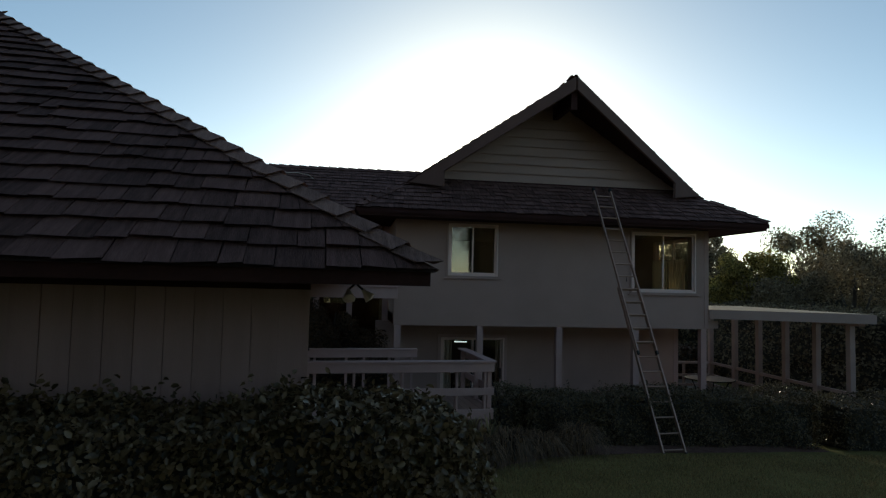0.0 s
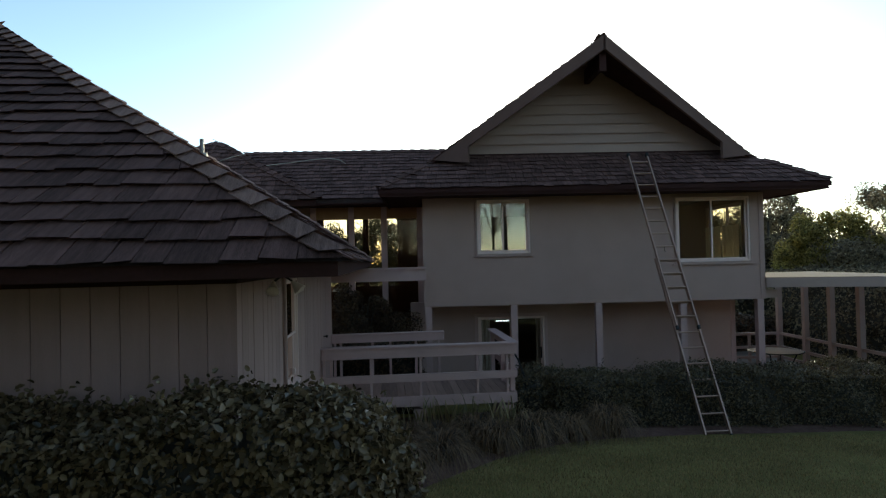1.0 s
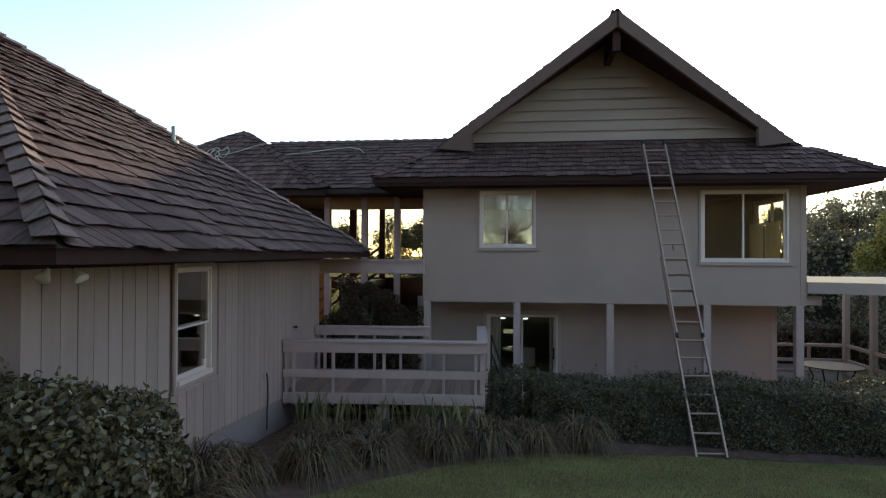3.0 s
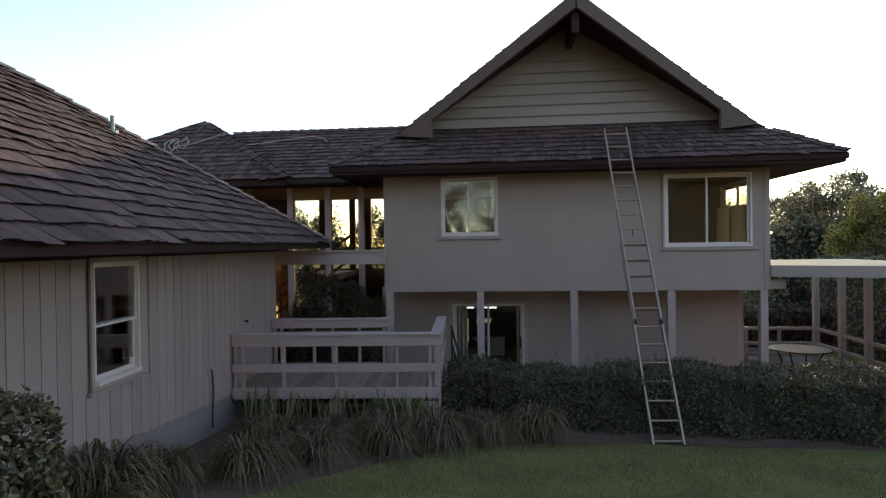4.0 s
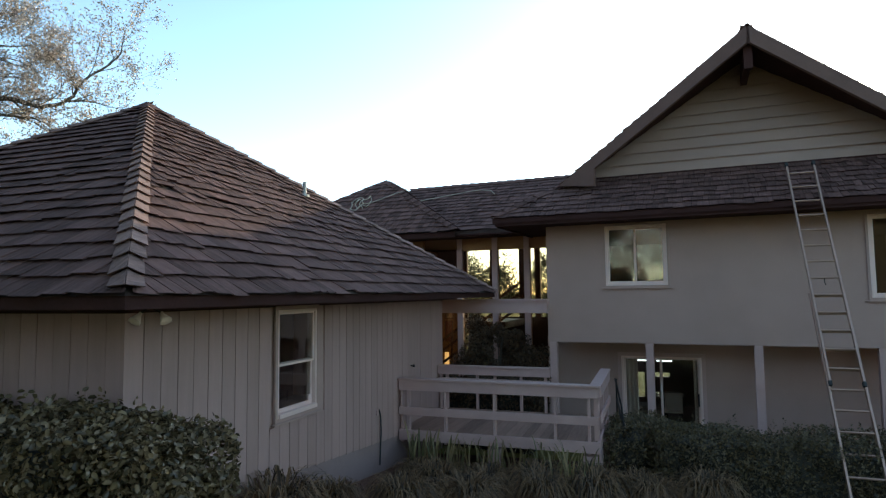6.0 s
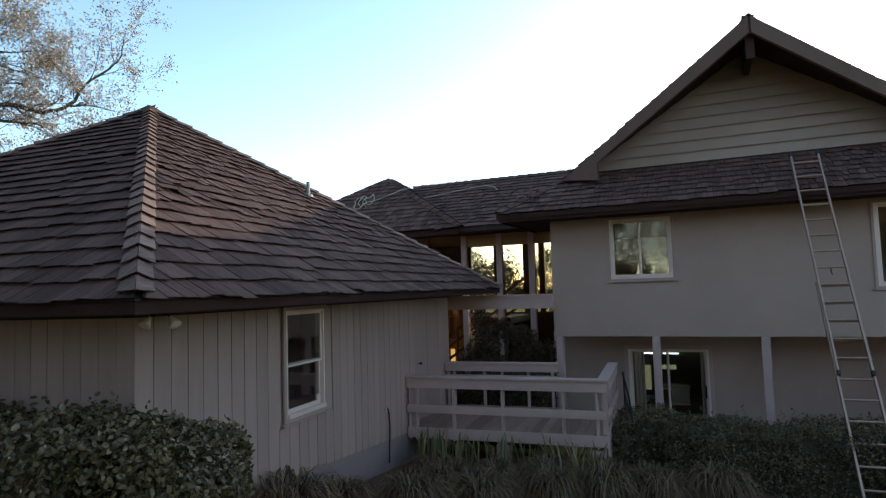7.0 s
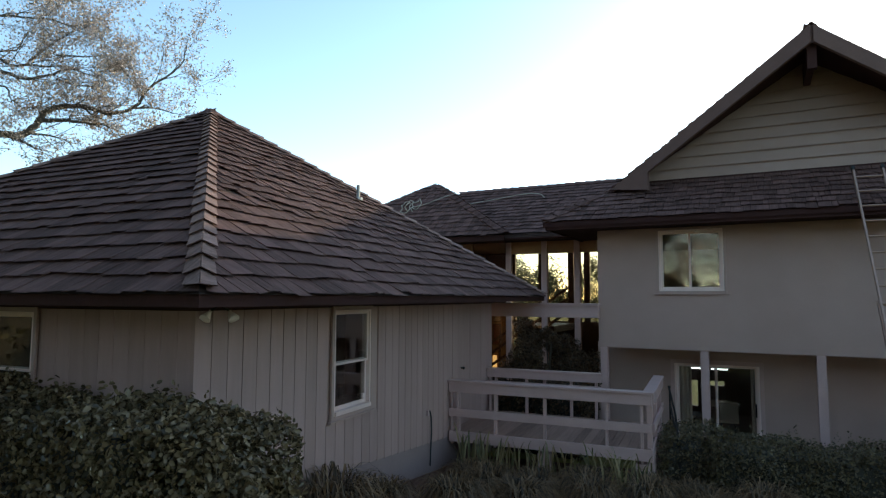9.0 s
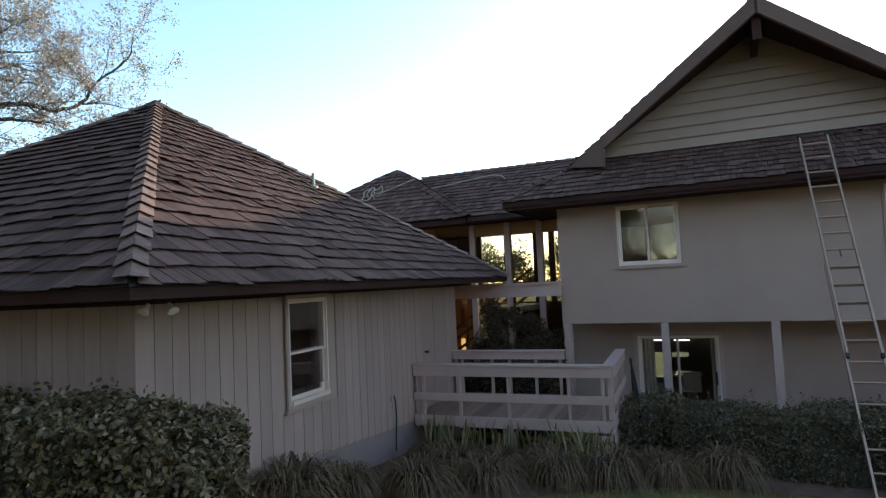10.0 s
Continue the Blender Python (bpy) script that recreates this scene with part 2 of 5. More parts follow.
# ---- mesh helpers ----
class Build:
    """Collects boxes, prisms and tubes into one mesh."""

    def __init__(self):
        self.v, self.f = [], []

    def add(self, verts, faces, m=None):
        k = len(self.v)
        self.v += [tuple(m @ Vector(p)) if m else tuple(p) for p in verts]
        self.f += [tuple(k + i for i in f) for f in faces]
        return self

    def box(self, x0, x1, y0, y1, z0, z1, m=None):
        return self.add([(x0, y0, z0), (x1, y0, z0), (x1, y1, z0), (x0, y1, z0), (x0, y0, z1), (x1, y0, z1), (x1, y1, z1), (x0, y1, z1)],
                        [(0, 3, 2, 1), (4, 5, 6, 7), (0, 1, 5, 4), (1, 2, 6, 5), (2, 3, 7, 6), (3, 0, 4, 7)], m)

    def slab(self, low, high):
        """A closed body between two polygons with the same number of corners."""
        n = len(low)
        return self.add(list(low) + list(high), [tuple(range(n))[::-1], tuple(range(n, 2 * n))] + [(i, (i + 1) % n, n + (i + 1) % n, n + i) for i in range(n)])

    def beam(self, a, b, w, h, up=(0, 0, 1)):
        """A bar of width w and height h from a to b."""
        a, b = Vector(a), Vector(b)
        d = (b - a).normalized()
        s = d.cross(Vector(up)).normalized() * (w / 2)
        u = s.cross(d).normalized() * (h / 2)
        ring = lambda p: [p - s - u, p + s - u, p + s + u, p - s + u]
        return self.slab(ring(a), ring(b))

    def tube(self, pts, radii, n=6):
        pts = [Vector(p) for p in pts]
        if not isinstance(radii, (list, tuple)):
            radii = [radii] * len(pts)
        rings, ref = [], None
        for i, p in enumerate(pts):
            d = (pts[min(i + 1, len(pts) - 1)] - pts[max(i - 1, 0)]).normalized()
            s = d.cross(Vector((0.31, 0.17, 0.93)) if ref is None else ref).normalized() if ref is None else (ref - d * ref.dot(d)).normalized()
            ref = s
            t = d.cross(s)
            rings.append([p + (s * math.cos(2 * math.pi * k / n) + t * math.sin(2 * math.pi * k / n)) * radii[i] for k in range(n)])
        faces = [(i * n + k, i * n + (k + 1) % n, (i + 1) * n + (k + 1) % n, (i + 1) * n + k) for i in range(len(pts) - 1) for k in range(n)]
        faces += [tuple(range(n))[::-1], tuple(range((len(pts) - 1) * n, len(pts) * n))]
        return self.add([p for r in rings for p in r], faces)

    def mesh(self, name, material):
        me = bpy.data.meshes.new(name)
        me.from_pydata(self.v, [], self.f)
        me.materials.append(material)
        bm = bmesh.new()
        bm.from_mesh(me)
        if name.endswith("wall"):
            bmesh.ops.remove_doubles(bm, verts=bm.verts, dist=0.0005)
        bmesh.ops.recalc_face_normals(bm, faces=bm.faces)
        bm.to_mesh(me)
        bm.free()
        return me


def part(name, build, material, parent=None, label="", bevel=0.0, smooth=False):
    """Links a build (or a mesh) as one object under a thing or a part."""
    me = build.mesh(name, material) if isinstance(build, Build) else build
    ob = new(name, me)
    ob.parent = parent
    if label:
        tagged(ob, label)
    if bevel:
        mod = ob.modifiers.new("edges", "BEVEL")
        mod.width, mod.segments, mod.limit_method = bevel, 2, "ANGLE"
    if smooth:
        me.polygons.foreach_set("use_smooth", [True] * len(me.polygons))
    return ob


def thing(name, label, category, m=None, group="", kind=""):
    ob = new(name)
    ob.empty_display_size = 0.2
    if m:
        ob.matrix_basis = m
    return tagged(ob, label, category, group, kind)


def raw_mesh(name, verts, tris, material):
    """A mesh straight from arrays, for what has very many faces."""
    me = bpy.data.meshes.new(name)
    me.vertices.add(len(verts))
    me.vertices.foreach_set("co", np.ascontiguousarray(verts, np.float32).ravel())
    k = tris.shape[1]
    me.loops.add(tris.size)
    me.loops.foreach_set("vertex_index", np.ascontiguousarray(tris, np.int32).ravel())
    me.polygons.add(len(tris))
    me.polygons.foreach_set("loop_start", np.arange(0, tris.size, k, dtype=np.int32))
    me.update(calc_edges=True)
    me.materials.append(material)
    return me


def rects(lo, hi, z0, z1, openings):
    """The pieces of a wall that are left around rectangular openings (lo, hi, z0, z1)."""
    cuts = sorted({lo, hi, *[c for o in openings for c in o[:2]]})
    out = []
    for a, b in zip(cuts, cuts[1:]):
        z = z0
        for o in sorted((o for o in openings if o[0] <= a and o[1] >= b), key=lambda o: o[2]):
            if o[2] > z:
                out.append((a, b, z, o[2]))
            z = o[3]
        if z < z1:
            out.append((a, b, z, z1))
    return out


rng = np.random.default_rng(7)
rnd = random.Random(11)


def leaves(name, pts, nrm, size, material, spread=0.9, parent=None, aspect=0.55, oval=False):
    """Many small folded leaves, one at each point, turned roughly along the normals."""
    n = len(pts)
    d = nrm + rng.normal(0, spread, (n, 3))
    d /= np.linalg.norm(d, axis=1)[:, None] + 1e-9
    r = rng.normal(0, 1, (n, 3))
    s = np.cross(d, r)
    s /= np.linalg.norm(s, axis=1)[:, None] + 1e-9
    a = np.cross(s, d)
    L = (size * rng.uniform(0.6, 1.35, n))[:, None]
    fold = d * L * 0.16
    if oval:
        w = s * L * aspect * 0.5
        v = np.stack([pts - a * L * 0.5, pts - a * L * 0.2 + w + fold, pts + a * L * 0.25 + w * 0.85 + fold, pts + a * L * 0.5, pts + a * L * 0.25 - w * 0.85 + fold, pts - a * L * 0.2 - w + fold], 1).reshape(-1, 3)
        base = np.arange(n)[:, None] * 6
        t = np.concatenate([base + [0, 1, 2], base + [0, 2, 3], base + [0, 3, 4], base + [0, 4, 5]], 0)
        return part(name, raw_mesh(name, v, t, material), material, parent)
    v = np.stack([pts - a * L * 0.5, pts + s * L * aspect * 0.5 + fold, pts + a * L * 0.5, pts - s * L * aspect * 0.5 + fold], 1).reshape(-1, 3)
    base = np.arange(n)[:, None] * 4
    t = np.concatenate([base + [0, 1, 2], base + [0, 2, 3]], 0)
    return part(name, raw_mesh(name, v, t, material), material, parent)


# ---- ground ----
def ground_z(x, y):
    z = 1.204 - 0.024 * x - 0.102 * y
    return max(-0.36, min(1.25, z))


def axis_steps(lo, hi, near_lo, near_hi, step, far):
    a = list(np.arange(near_lo, near_hi + 1e-6, step))
    out, s = [], step
    p = near_lo
    while p > lo:
        s = min(s * 1.6, far)
        p -= s
        out.append(p)
    tail, s, p = [], step, near_hi
    while p < hi:
        s = min(s * 1.6, far)
        p += s
        tail.append(p)
    return out[::-1] + a + tail


gx, gy = axis_steps(-900, 900, -10, 16, 0.5, 200), axis_steps(-900, 900, -6, 22, 0.5, 200)
gv = [(x, y, ground_z(x, y) + 0.02 * noise.noise((x * 0.6, y * 0.6, 0))) for y in gy for x in gx]
gn = len(gx)
gf = [(j * gn + i, j * gn + i + 1, (j + 1) * gn + i + 1, (j + 1) * gn + i) for j in range(len(gy) - 1) for i in range(gn - 1)]
LAWN = surface("lawn", (0.1424, 0.1267, 0.0437), (0.3920, 0.3246, 0.1156), scale=1.3, fine=70, rough=0.95, bump=0.9, bump_dist=0.03, stain=0.6, spec=0.1)
ground = part("ground", Build().add(gv, gf), LAWN, smooth=True)
tagged(ground, "short green lawn that slopes down to the house", "lawn", kind="structure")

# planting bed of mulch along the wing, the deck and the hedge
bed_edge = [(1.5, 5.0), (1.2, 6.2), (1.4, 6.95), (1.95, 7.8), (2.5, 8.5), (3.15, 9.15), (3.9, 9.7), (4.7, 9.98), (6.2, 10.3), (8.0, 10.42), (10.0, 10.5)]
bed_back = [(-0.2, 5.0), (-0.3, 6.2), (-0.4, 7.0), (-0.5, 7.95), (-0.5, 9.6), (-0.5, 11.4), (2.4, 12.6), (3.4, 12.9), (6.2, 12.9), (8.0, 12.9), (10.0, 12.9)]
bed = Build()
for i in range(len(bed_edge) - 1):
    for k in range(6):
        q = []
        for a, f in ((i, k / 6), (i + 1, k / 6), (i + 1, (k + 1) / 6), (i, (k + 1) / 6)):
            x = bed_edge[a][0] * (1 - f) + bed_back[a][0] * f
            y = bed_edge[a][1] * (1 - f) + bed_back[a][1] * f
            q.append((x, y, ground_z(x, y) + (0.012 if f == 0 else 0.06) + 0.02 * noise.noise((x * 3, y * 3, 5))))
        bed.add(q, [(0, 1, 2, 3)])
tagged(part("planting_bed", bed, SOIL, smooth=True), "brown mulch bed along the house", "bed", kind="structure")


# ---- roof pieces ----
EXPO = 0.264
WIDTHS = (0.15, 0.19, 0.23, 0.27, 0.32)
NARROW = (0.09, 0.12, 0.15, 0.18, 0.21)


def shake_verts(w, length, butt, wob):
    """A tapered shake: its thick lower end at y = 0, its thin end up the slope."""
    g = 0.004
    return ([(g, wob[0] + 0.03, 0.010), (w - g, wob[1] + 0.03, 0.010), (w - g, length, 0.0), (g, length, 0.0), (g, wob[0], 0.012 + butt), (w - g, wob[1], 0.012 + butt + wob[2]), (w - g, length, 0.008), (g, length, 0.008)],
            [(0, 3, 2, 1), (4, 5, 6, 7), (0, 1, 5, 4), (1, 2, 6, 5), (2, 3, 7, 6), (3, 0, 4, 7)])


SHAKES = {}
for w in WIDTHS + NARROW:
    for k in range(4):
        wob = (rnd.uniform(-0.02, 0.02), rnd.uniform(-0.02, 0.02), rnd.uniform(-0.006, 0.006))
        SHAKES[w, k] = Build().add(*shake_verts(w, (0.215 if w in NARROW and w != 0.15 else EXPO) * 1.45, rnd.uniform(0.008, 0.020), wob)).mesh("shake", SHAKE)


def shingle_face(origin, along, up, top, span, roof, pick=None, expo=EXPO, name="shake", uneven=0.012, worn_from=99.0):
    """Courses of shakes on a sloped plane. span(s) gives the ends of a course at s metres up the slope. Where pick(x, y) says so a shake
    is an object of its own; the others are joined into one field. Above worn_from the courses have slipped out of line."""
    a, b = Vector(along).normalized(), Vector(up).normalized()
    n = a.cross(b).normalized()
    rot = Matrix((a, b, n)).transposed().to_4x4()
    rest = Build()
    plane = Matrix.Translation(Vector(origin)) @ rot
    s = -0.03
    while s < top - 0.1:
        lo, hi = span(max(s, 0) + expo * 0.5)
        p = lo - rnd.uniform(0, 0.12)
        slip = uneven * (4.0 if s > worn_from else 1.0)
        while p < hi - 0.02:
            worn = s > worn_from
            w = rnd.choice((0.11, 0.14, 0.17, 0.21, 0.25) if worn else WIDTHS if expo == EXPO else NARROW)
            o = Vector(origin) + a * p + b * (s + rnd.uniform(-slip, slip) + (rnd.uniform(-0.045, 0.045) if rnd.random() < 0.2 else 0))
            m = Matrix.Translation(o) @ rot @ Matrix.Rotation(rnd.gauss(0, 0.006 + uneven * 0.7), 4, "Z") @ Matrix.Rotation(-0.050 - rnd.uniform(0, 0.014 if worn else 0.012), 4, "X") @ Matrix.Rotation(rnd.gauss(0, 0.022) if worn else 0.0, 4, "Y") @ Matrix.Translation((0, 0, 0.018))
            k = rnd.randrange(4)
            ends = [span(max(0.0, min(top, s + f * expo * 1.45))) for f in (0, 1)]
            cut = any(p < e[0] or p + w > e[1] for e in ends)
            if pick and (w, k) in SHAKES and not cut and pick(p + w / 2, s):
                ob = new(name, SHAKES[w, k])
                ob.parent, ob.matrix_basis = roof, m
            else:
                wob = (rnd.uniform(-0.018, 0.018), rnd.uniform(-0.018, 0.018), rnd.uniform(-0.006, 0.006))
                v, f = shake_verts(w, expo * 1.45, rnd.uniform(0.008, 0.020), wob)
                if cut:
                    v = [(min(max(q[0], ends[q[1] > 0.1][0] - p), ends[q[1] > 0.1][1] - p), q[1], q[2]) for q in v]
                rest.add(v, f, plane.inverted() @ m)
            p += w
        s += expo
    rest_ob = part("shake_field", rest, SHAKE, roof)
    rest_ob.matrix_basis = plane
    tagged(rest_ob, kind="stuff")


def hip_caps(roof, a, b, n1, n2, width=0.10, expo=0.285, wood=SHAKE):
    """Overlapping cap shakes along a hip or ridge from a up to b, each folded over the two slopes with normals n1 and n2."""
    a, b = Vector(a), Vector(b)
    d = (b - a).normalized()
    up = (Vector(n1) + Vector(n2)).normalized()
    for i in range(int((b - a).length / expo - 0.45)):
        o = a + d * (i * expo - (0.02 if i == 0 else -0.015))
        h0, h1, L = 0.074 + rnd.uniform(0, 0.008), 0.055, expo * 1.25
        cut = 0.13 if i == 0 else 0.045
        cap = Build()
        for n in (Vector(n1), Vector(n2)):
            side = d.cross(n).normalized()
            if side.z > 0:
                side = -side
            w = width * rnd.uniform(0.92, 1.08)
            low = [o + up * h0 + d * 0.02, o + side * w + n * (h0 - 0.025) + d * (cut + rnd.uniform(-0.012, 0.012)), o + side * w + n * (h1 - 0.025) + d * L, o + up * h1 + d * L]
            cap.slab(low, [p + n * (0.016 if k < 2 else 0.006) - d * (0.02 if k < 2 else 0) for k, p in enumerate(low)])
        part("hip_shake", cap, wood, roof)


# ---- windows ----
def window(house, m, w, h, style, trim=0.09, glass=None, depth=0.10):
    """A white vinyl window in a grey casing. m: x along the wall, y out of it, z up; the origin is the lower corner of the opening."""
    f = Build()
    t = 0.030 if style == "hung" else 0.045
    for x0, x1, z0, z1 in ((0, t, 0, h), (w - t, w, 0, h), (t, w - t, 0, t), (t, w - t, h - t, h)):
        f.box(x0, x1, -depth, 0.025, z0, z1)
    frame_ob = part("window", f, VINYL, house, "white vinyl window", bevel=0.004)
    frame_ob.matrix_basis = m
    c = Build()
    c.box(-trim, 0, 0, 0.03, -trim, h + trim).box(w, w + trim, 0, 0.03, -trim, h + trim).box(0, w, 0, 0.03, h, h + trim).box(0, w, 0, 0.03, -trim, 0)
    part("casing", c, GREY, frame_ob, "grey painted casing", bevel=0.004)
    part("ledge", Build().box(-trim - 0.05, w + trim + 0.05, 0, 0.055, -trim - 0.025, -trim), GREY, frame_ob, bevel=0.004)
    r = 0.026 if style == "hung" else 0.04
    if style == "hung":
        mid = h * 0.485
        panels = [(t, w - t, t, mid + 0.02, -0.045), (t, w - t, mid - 0.02, h - t, -0.015)]
    else:
        mid = w * 0.49
        panels = [(t, mid + 0.02, t, h - t, -0.015), (mid - 0.02, w - t, t, h - t, -0.045)]
    for x0, x1, z0, z1, y in panels:
        s = Build()
        rb = r * (2.4 if style == "hung" and z0 == t else 1)
        for a0, a1, b0, b1 in ((x0, x0 + r, z0, z1), (x1 - r, x1, z0, z1), (x0 + r, x1 - r, z0, z0 + rb), (x0 + r, x1 - r, z1 - r, z1)):
            s.box(a0, a1, y - 0.015, y + 0.014, b0, b1)
        part("sash", s, VINYL, frame_ob, "white sash", bevel=0.003)
        pane = part("pane", Build().box(x0 + r - 0.005, x1 - r + 0.005, y - 0.003, y + 0.003, z0 + rb - 0.005, z1 - r + 0.005), glass or GLASS, frame_ob, "clear glass pane")
        pane.visible_shadow = False
    if style == "hung":
        part("window_sill", Build().box(0.02, w - 0.02, -0.02, 0.05, 0.0, 0.05).box(w * 0.82, w * 0.9, -0.03, 0.0, 0.10, 0.17), VINYL, frame_ob, "white sill with a latch", bevel=0.003)
    return frame_ob


# ---- guest wing: square, with a pyramid roof ----
WING = pose(0, 0, 0, 0, 0, 3.9)
WU, WV0, WV1, WU0 = 0.444, 4.40, 12.42, -7.90
EU0, EU1, EV0, EV1 = -8.74, 1.28, 3.61, 13.73
EZ, APEX = 3.13, Vector((-3.77, 8.70, 6.50))
wing = thing("guest_wing", "grey board-sided house wing under a brown shake pyramid roof", "house", WING)

w_open = (6.55, 7.41, 1.69, 2.95)
f_open = (-2.54, -1.71, 1.80, 2.95)
inner = Build()
for a, b, z0, z1 in rects(WV0, WV1, 0.1, 3.06, [w_open]):
    inner.box(WU - 0.14, WU - 0.022, a, b, z0, z1)
wall_right = part("wall", inner, GREY, wing)
inner = Build()
for a, b, z0, z1 in rects(WU0, WU - 0.14, 0.3, 3.06, [f_open]):
    inner.box(a, b, WV0 + 0.022, WV0 + 0.14, z0, z1)
wall_front = part("wall", inner, GREY, wing)
part("wall", Build().box(WU0, WU0 + 0.14, WV0 + 0.14, WV1 - 0.14, 0.1, 3.06), GREY, wing)
part("wall", Build().box(WU0, WU - 0.14, WV1 - 0.14, WV1, 0.1, 3.06), GREY, wing)


def siding_base(v):
    return 1.03 - 0.083 * (v - 6.4)


# vertical boards, cut around the windows
edges_v = list(np.arange(WV0, 10.4, 0.203)) + [10.55, 11.15, 11.75, WV1]
for a, b in zip(edges_v, edges_v[1:]):
    spans = [(siding_base((a + b) / 2), 3.075)]
    if b > w_open[0] - 0.08 and a < w_open[1] + 0.08:
        spans = [(spans[0][0], w_open[2] - 0.09), (w_open[3] + 0.09, 3.075)]
    for z0, z1 in spans:
        q = Build().box(WU - 0.022, WU + rnd.uniform(-0.0015, 0.0015), a + 0.0045, b - 0.0045, z0, z1)
        part("board", q, SIDING, wall_right)
edges_u = list(np.arange(WU - 0.0, WU0, -0.203)) + [WU0]
for b, a in zip(edges_u, edges_u[1:]):
    spans = [(1.2, 3.075)]
    if b > f_open[0] - 0.08 and a < f_open[1] + 0.08:
        spans = [(1.2, f_open[2] - 0.09), (f_open[3] + 0.06, 3.075)]
    for z0, z1 in spans:
        part("board", Build().box(a + 0.003, b - 0.003, WV0 + rnd.uniform(-0.0015, 0.0015), WV0 + 0.022, z0, z1), SIDING, wall_front)
part("foundation", Build().box(WU - 0.12, WU - 0.012, WV0, WV1, -0.2, 1.3), FOOTING, wing, "painted concrete footing")
part("corner_board", Build().box(WU - 0.03, WU + 0.012, WV0 - 0.012, WV0 + 0.03, 1.1, 3.075), SIDING, wing)
# Dark strip along the wall top stands in for the overhang's shade.
part("frieze", Build().box(WU, WU + 0.02, WV0 - 0.02, WV1, 2.985, 3.075).box(WU0, WU, WV0 - 0.02, WV0, 2.985, 3.075), BROWN, wing, "dark brown strip standing in for eave shade")

window(wing, Matrix.Translation((WU, w_open[0], w_open[2])) @ Matrix.Rotation(radians(90), 4, "Z") @ Matrix.Scale(-1, 4, (0, 1, 0)) , w_open[1] - w_open[0], w_open[3] - w_open[2], "hung", trim=0.048, glass=GLASS)
window(wing, pose(f_open[0], WV0, f_open[2]) @ Matrix.Scale(-1, 4, (0, 1, 0)), f_open[1] - f_open[0], f_open[3] - f_open[2], "hung", trim=0.048, glass=GLASS)

# soffit and fascia
sof = Build()
sof.box(EU0 + 0.05, EU1 - 0.05, EV0 + 0.05, WV0 - 0.02, 3.075, 3.095).box(EU0 + 0.05, EU1 - 0.05, WV1, EV1 - 0.05, 3.075, 3.095)
sof.box(WU + 0.02, EU1 - 0.05, WV0 - 0.02, WV1, 3.075, 3.095).box(EU0 + 0.05, WU0, WV0 - 0.02, WV1, 3.075, 3.095)
part("soffit", sof, BROWN, wing, "dark brown soffit")
for x0, x1, y0, y1 in ((EU0 + 0.03, EU1 - 0.03, EV0 + 0.03, EV0 + 0.06), (EU0 + 0.03, EU1 - 0.03, EV1 - 0.06, EV1 - 0.03), (EU1 - 0.06, EU1 - 0.03, EV0 + 0.06, EV1 - 0.06), (EU0 + 0.03, EU0 + 0.06, EV0 + 0.06, EV1 - 0.06)):
    part("fascia", Build().box(x0, x1, y0, y1, 3.035, EZ), BROWN, wing, "dark brown fascia board")
corners = [Vector((EU0, EV0, EZ)), Vector((EU1, EV0, EZ)), Vector((EU1, EV1, EZ)), Vector((EU0, EV1, EZ))]
dk = Build()
for i in range(4):
    p, q = corners[i], corners[(i + 1) % 4]
    dk.add([p, q, APEX], [(0, 1, 2)])
dk.add(corners, [(0, 3, 2, 1)])
wing_roof = part("roof", dk, ROOF_FELT, wing, "pyramid roof of weathered brown shakes")


def pyramid_face(p, q, pick=None, uneven=0.012, worn_from=99.0):
    a = (q - p).normalized()
    L = (q - p).length
    foot = p + a * ((APEX - p).dot(a))
    up = APEX - foot
    at, H = (foot - p).length, up.length
    shingle_face(p, a, up, H, lambda s: (at * s / H, L - (L - at) * s / H), wing_roof, pick, uneven=uneven, worn_from=worn_from)


for i, pick in ((0, lambda x, s: s < 1.9 and x > 5.0), (1, lambda x, s: s < 1.9 and x < 5.2), (2, None), (3, None)):
    pyramid_face(corners[i], corners[(i + 1) % 4], pick, 0.014 if i == 1 else 0.012, 1.7 if i == 1 else 99.0)
slope_n = [Vector((0, -0.558, 0.83)), Vector((0.556, 0, 0.831)), Vector((0, 0.558, 0.83)), Vector((-0.556, 0, 0.831))]
for i in range(4):
    hip_caps(wing_roof, corners[i], APEX, slope_n[i - 1], slope_n[i], wood=SHAKE_CAP)
part("apex_cap", Build().add([APEX + Vector((sx * 0.24, sy * 0.24, -0.085)) for sx, sy in ((-1, -1), (1, -1), (1, 1), (-1, 1))] + [APEX + Vector((sx * 0.03, sy * 0.03, 0.085)) for sx, sy in ((-1, -1), (1, -1), (1, 1), (-1, 1))], [(0, 3, 2, 1), (4, 5, 6, 7), (0, 1, 5, 4), (1, 2, 6, 5), (2, 3, 7, 6), (3, 0, 4, 7)]), SHAKE, wing_roof)
part("vent_pipe", Build().tube([(-1.42, 10.1, 4.85), (-1.42, 10.1, 5.22)], 0.035, 10).tube([(-1.42, 10.1, 4.93), (-1.42, 10.1, 4.98)], 0.09, 10), PIPE, wing, "short grey vent pipe")
part("floor", Build().box(WU0 + 0.14, WU - 0.14, WV0 + 0.14, WV1 - 0.14, 0.8, 0.9), ROOMWOOD, wing)
part("partition", Build().box(WU - 3.6, WU - 3.5, WV0 + 0.14, WV1 - 0.14, 0.9, 3.05), ROOMWALL, wing)

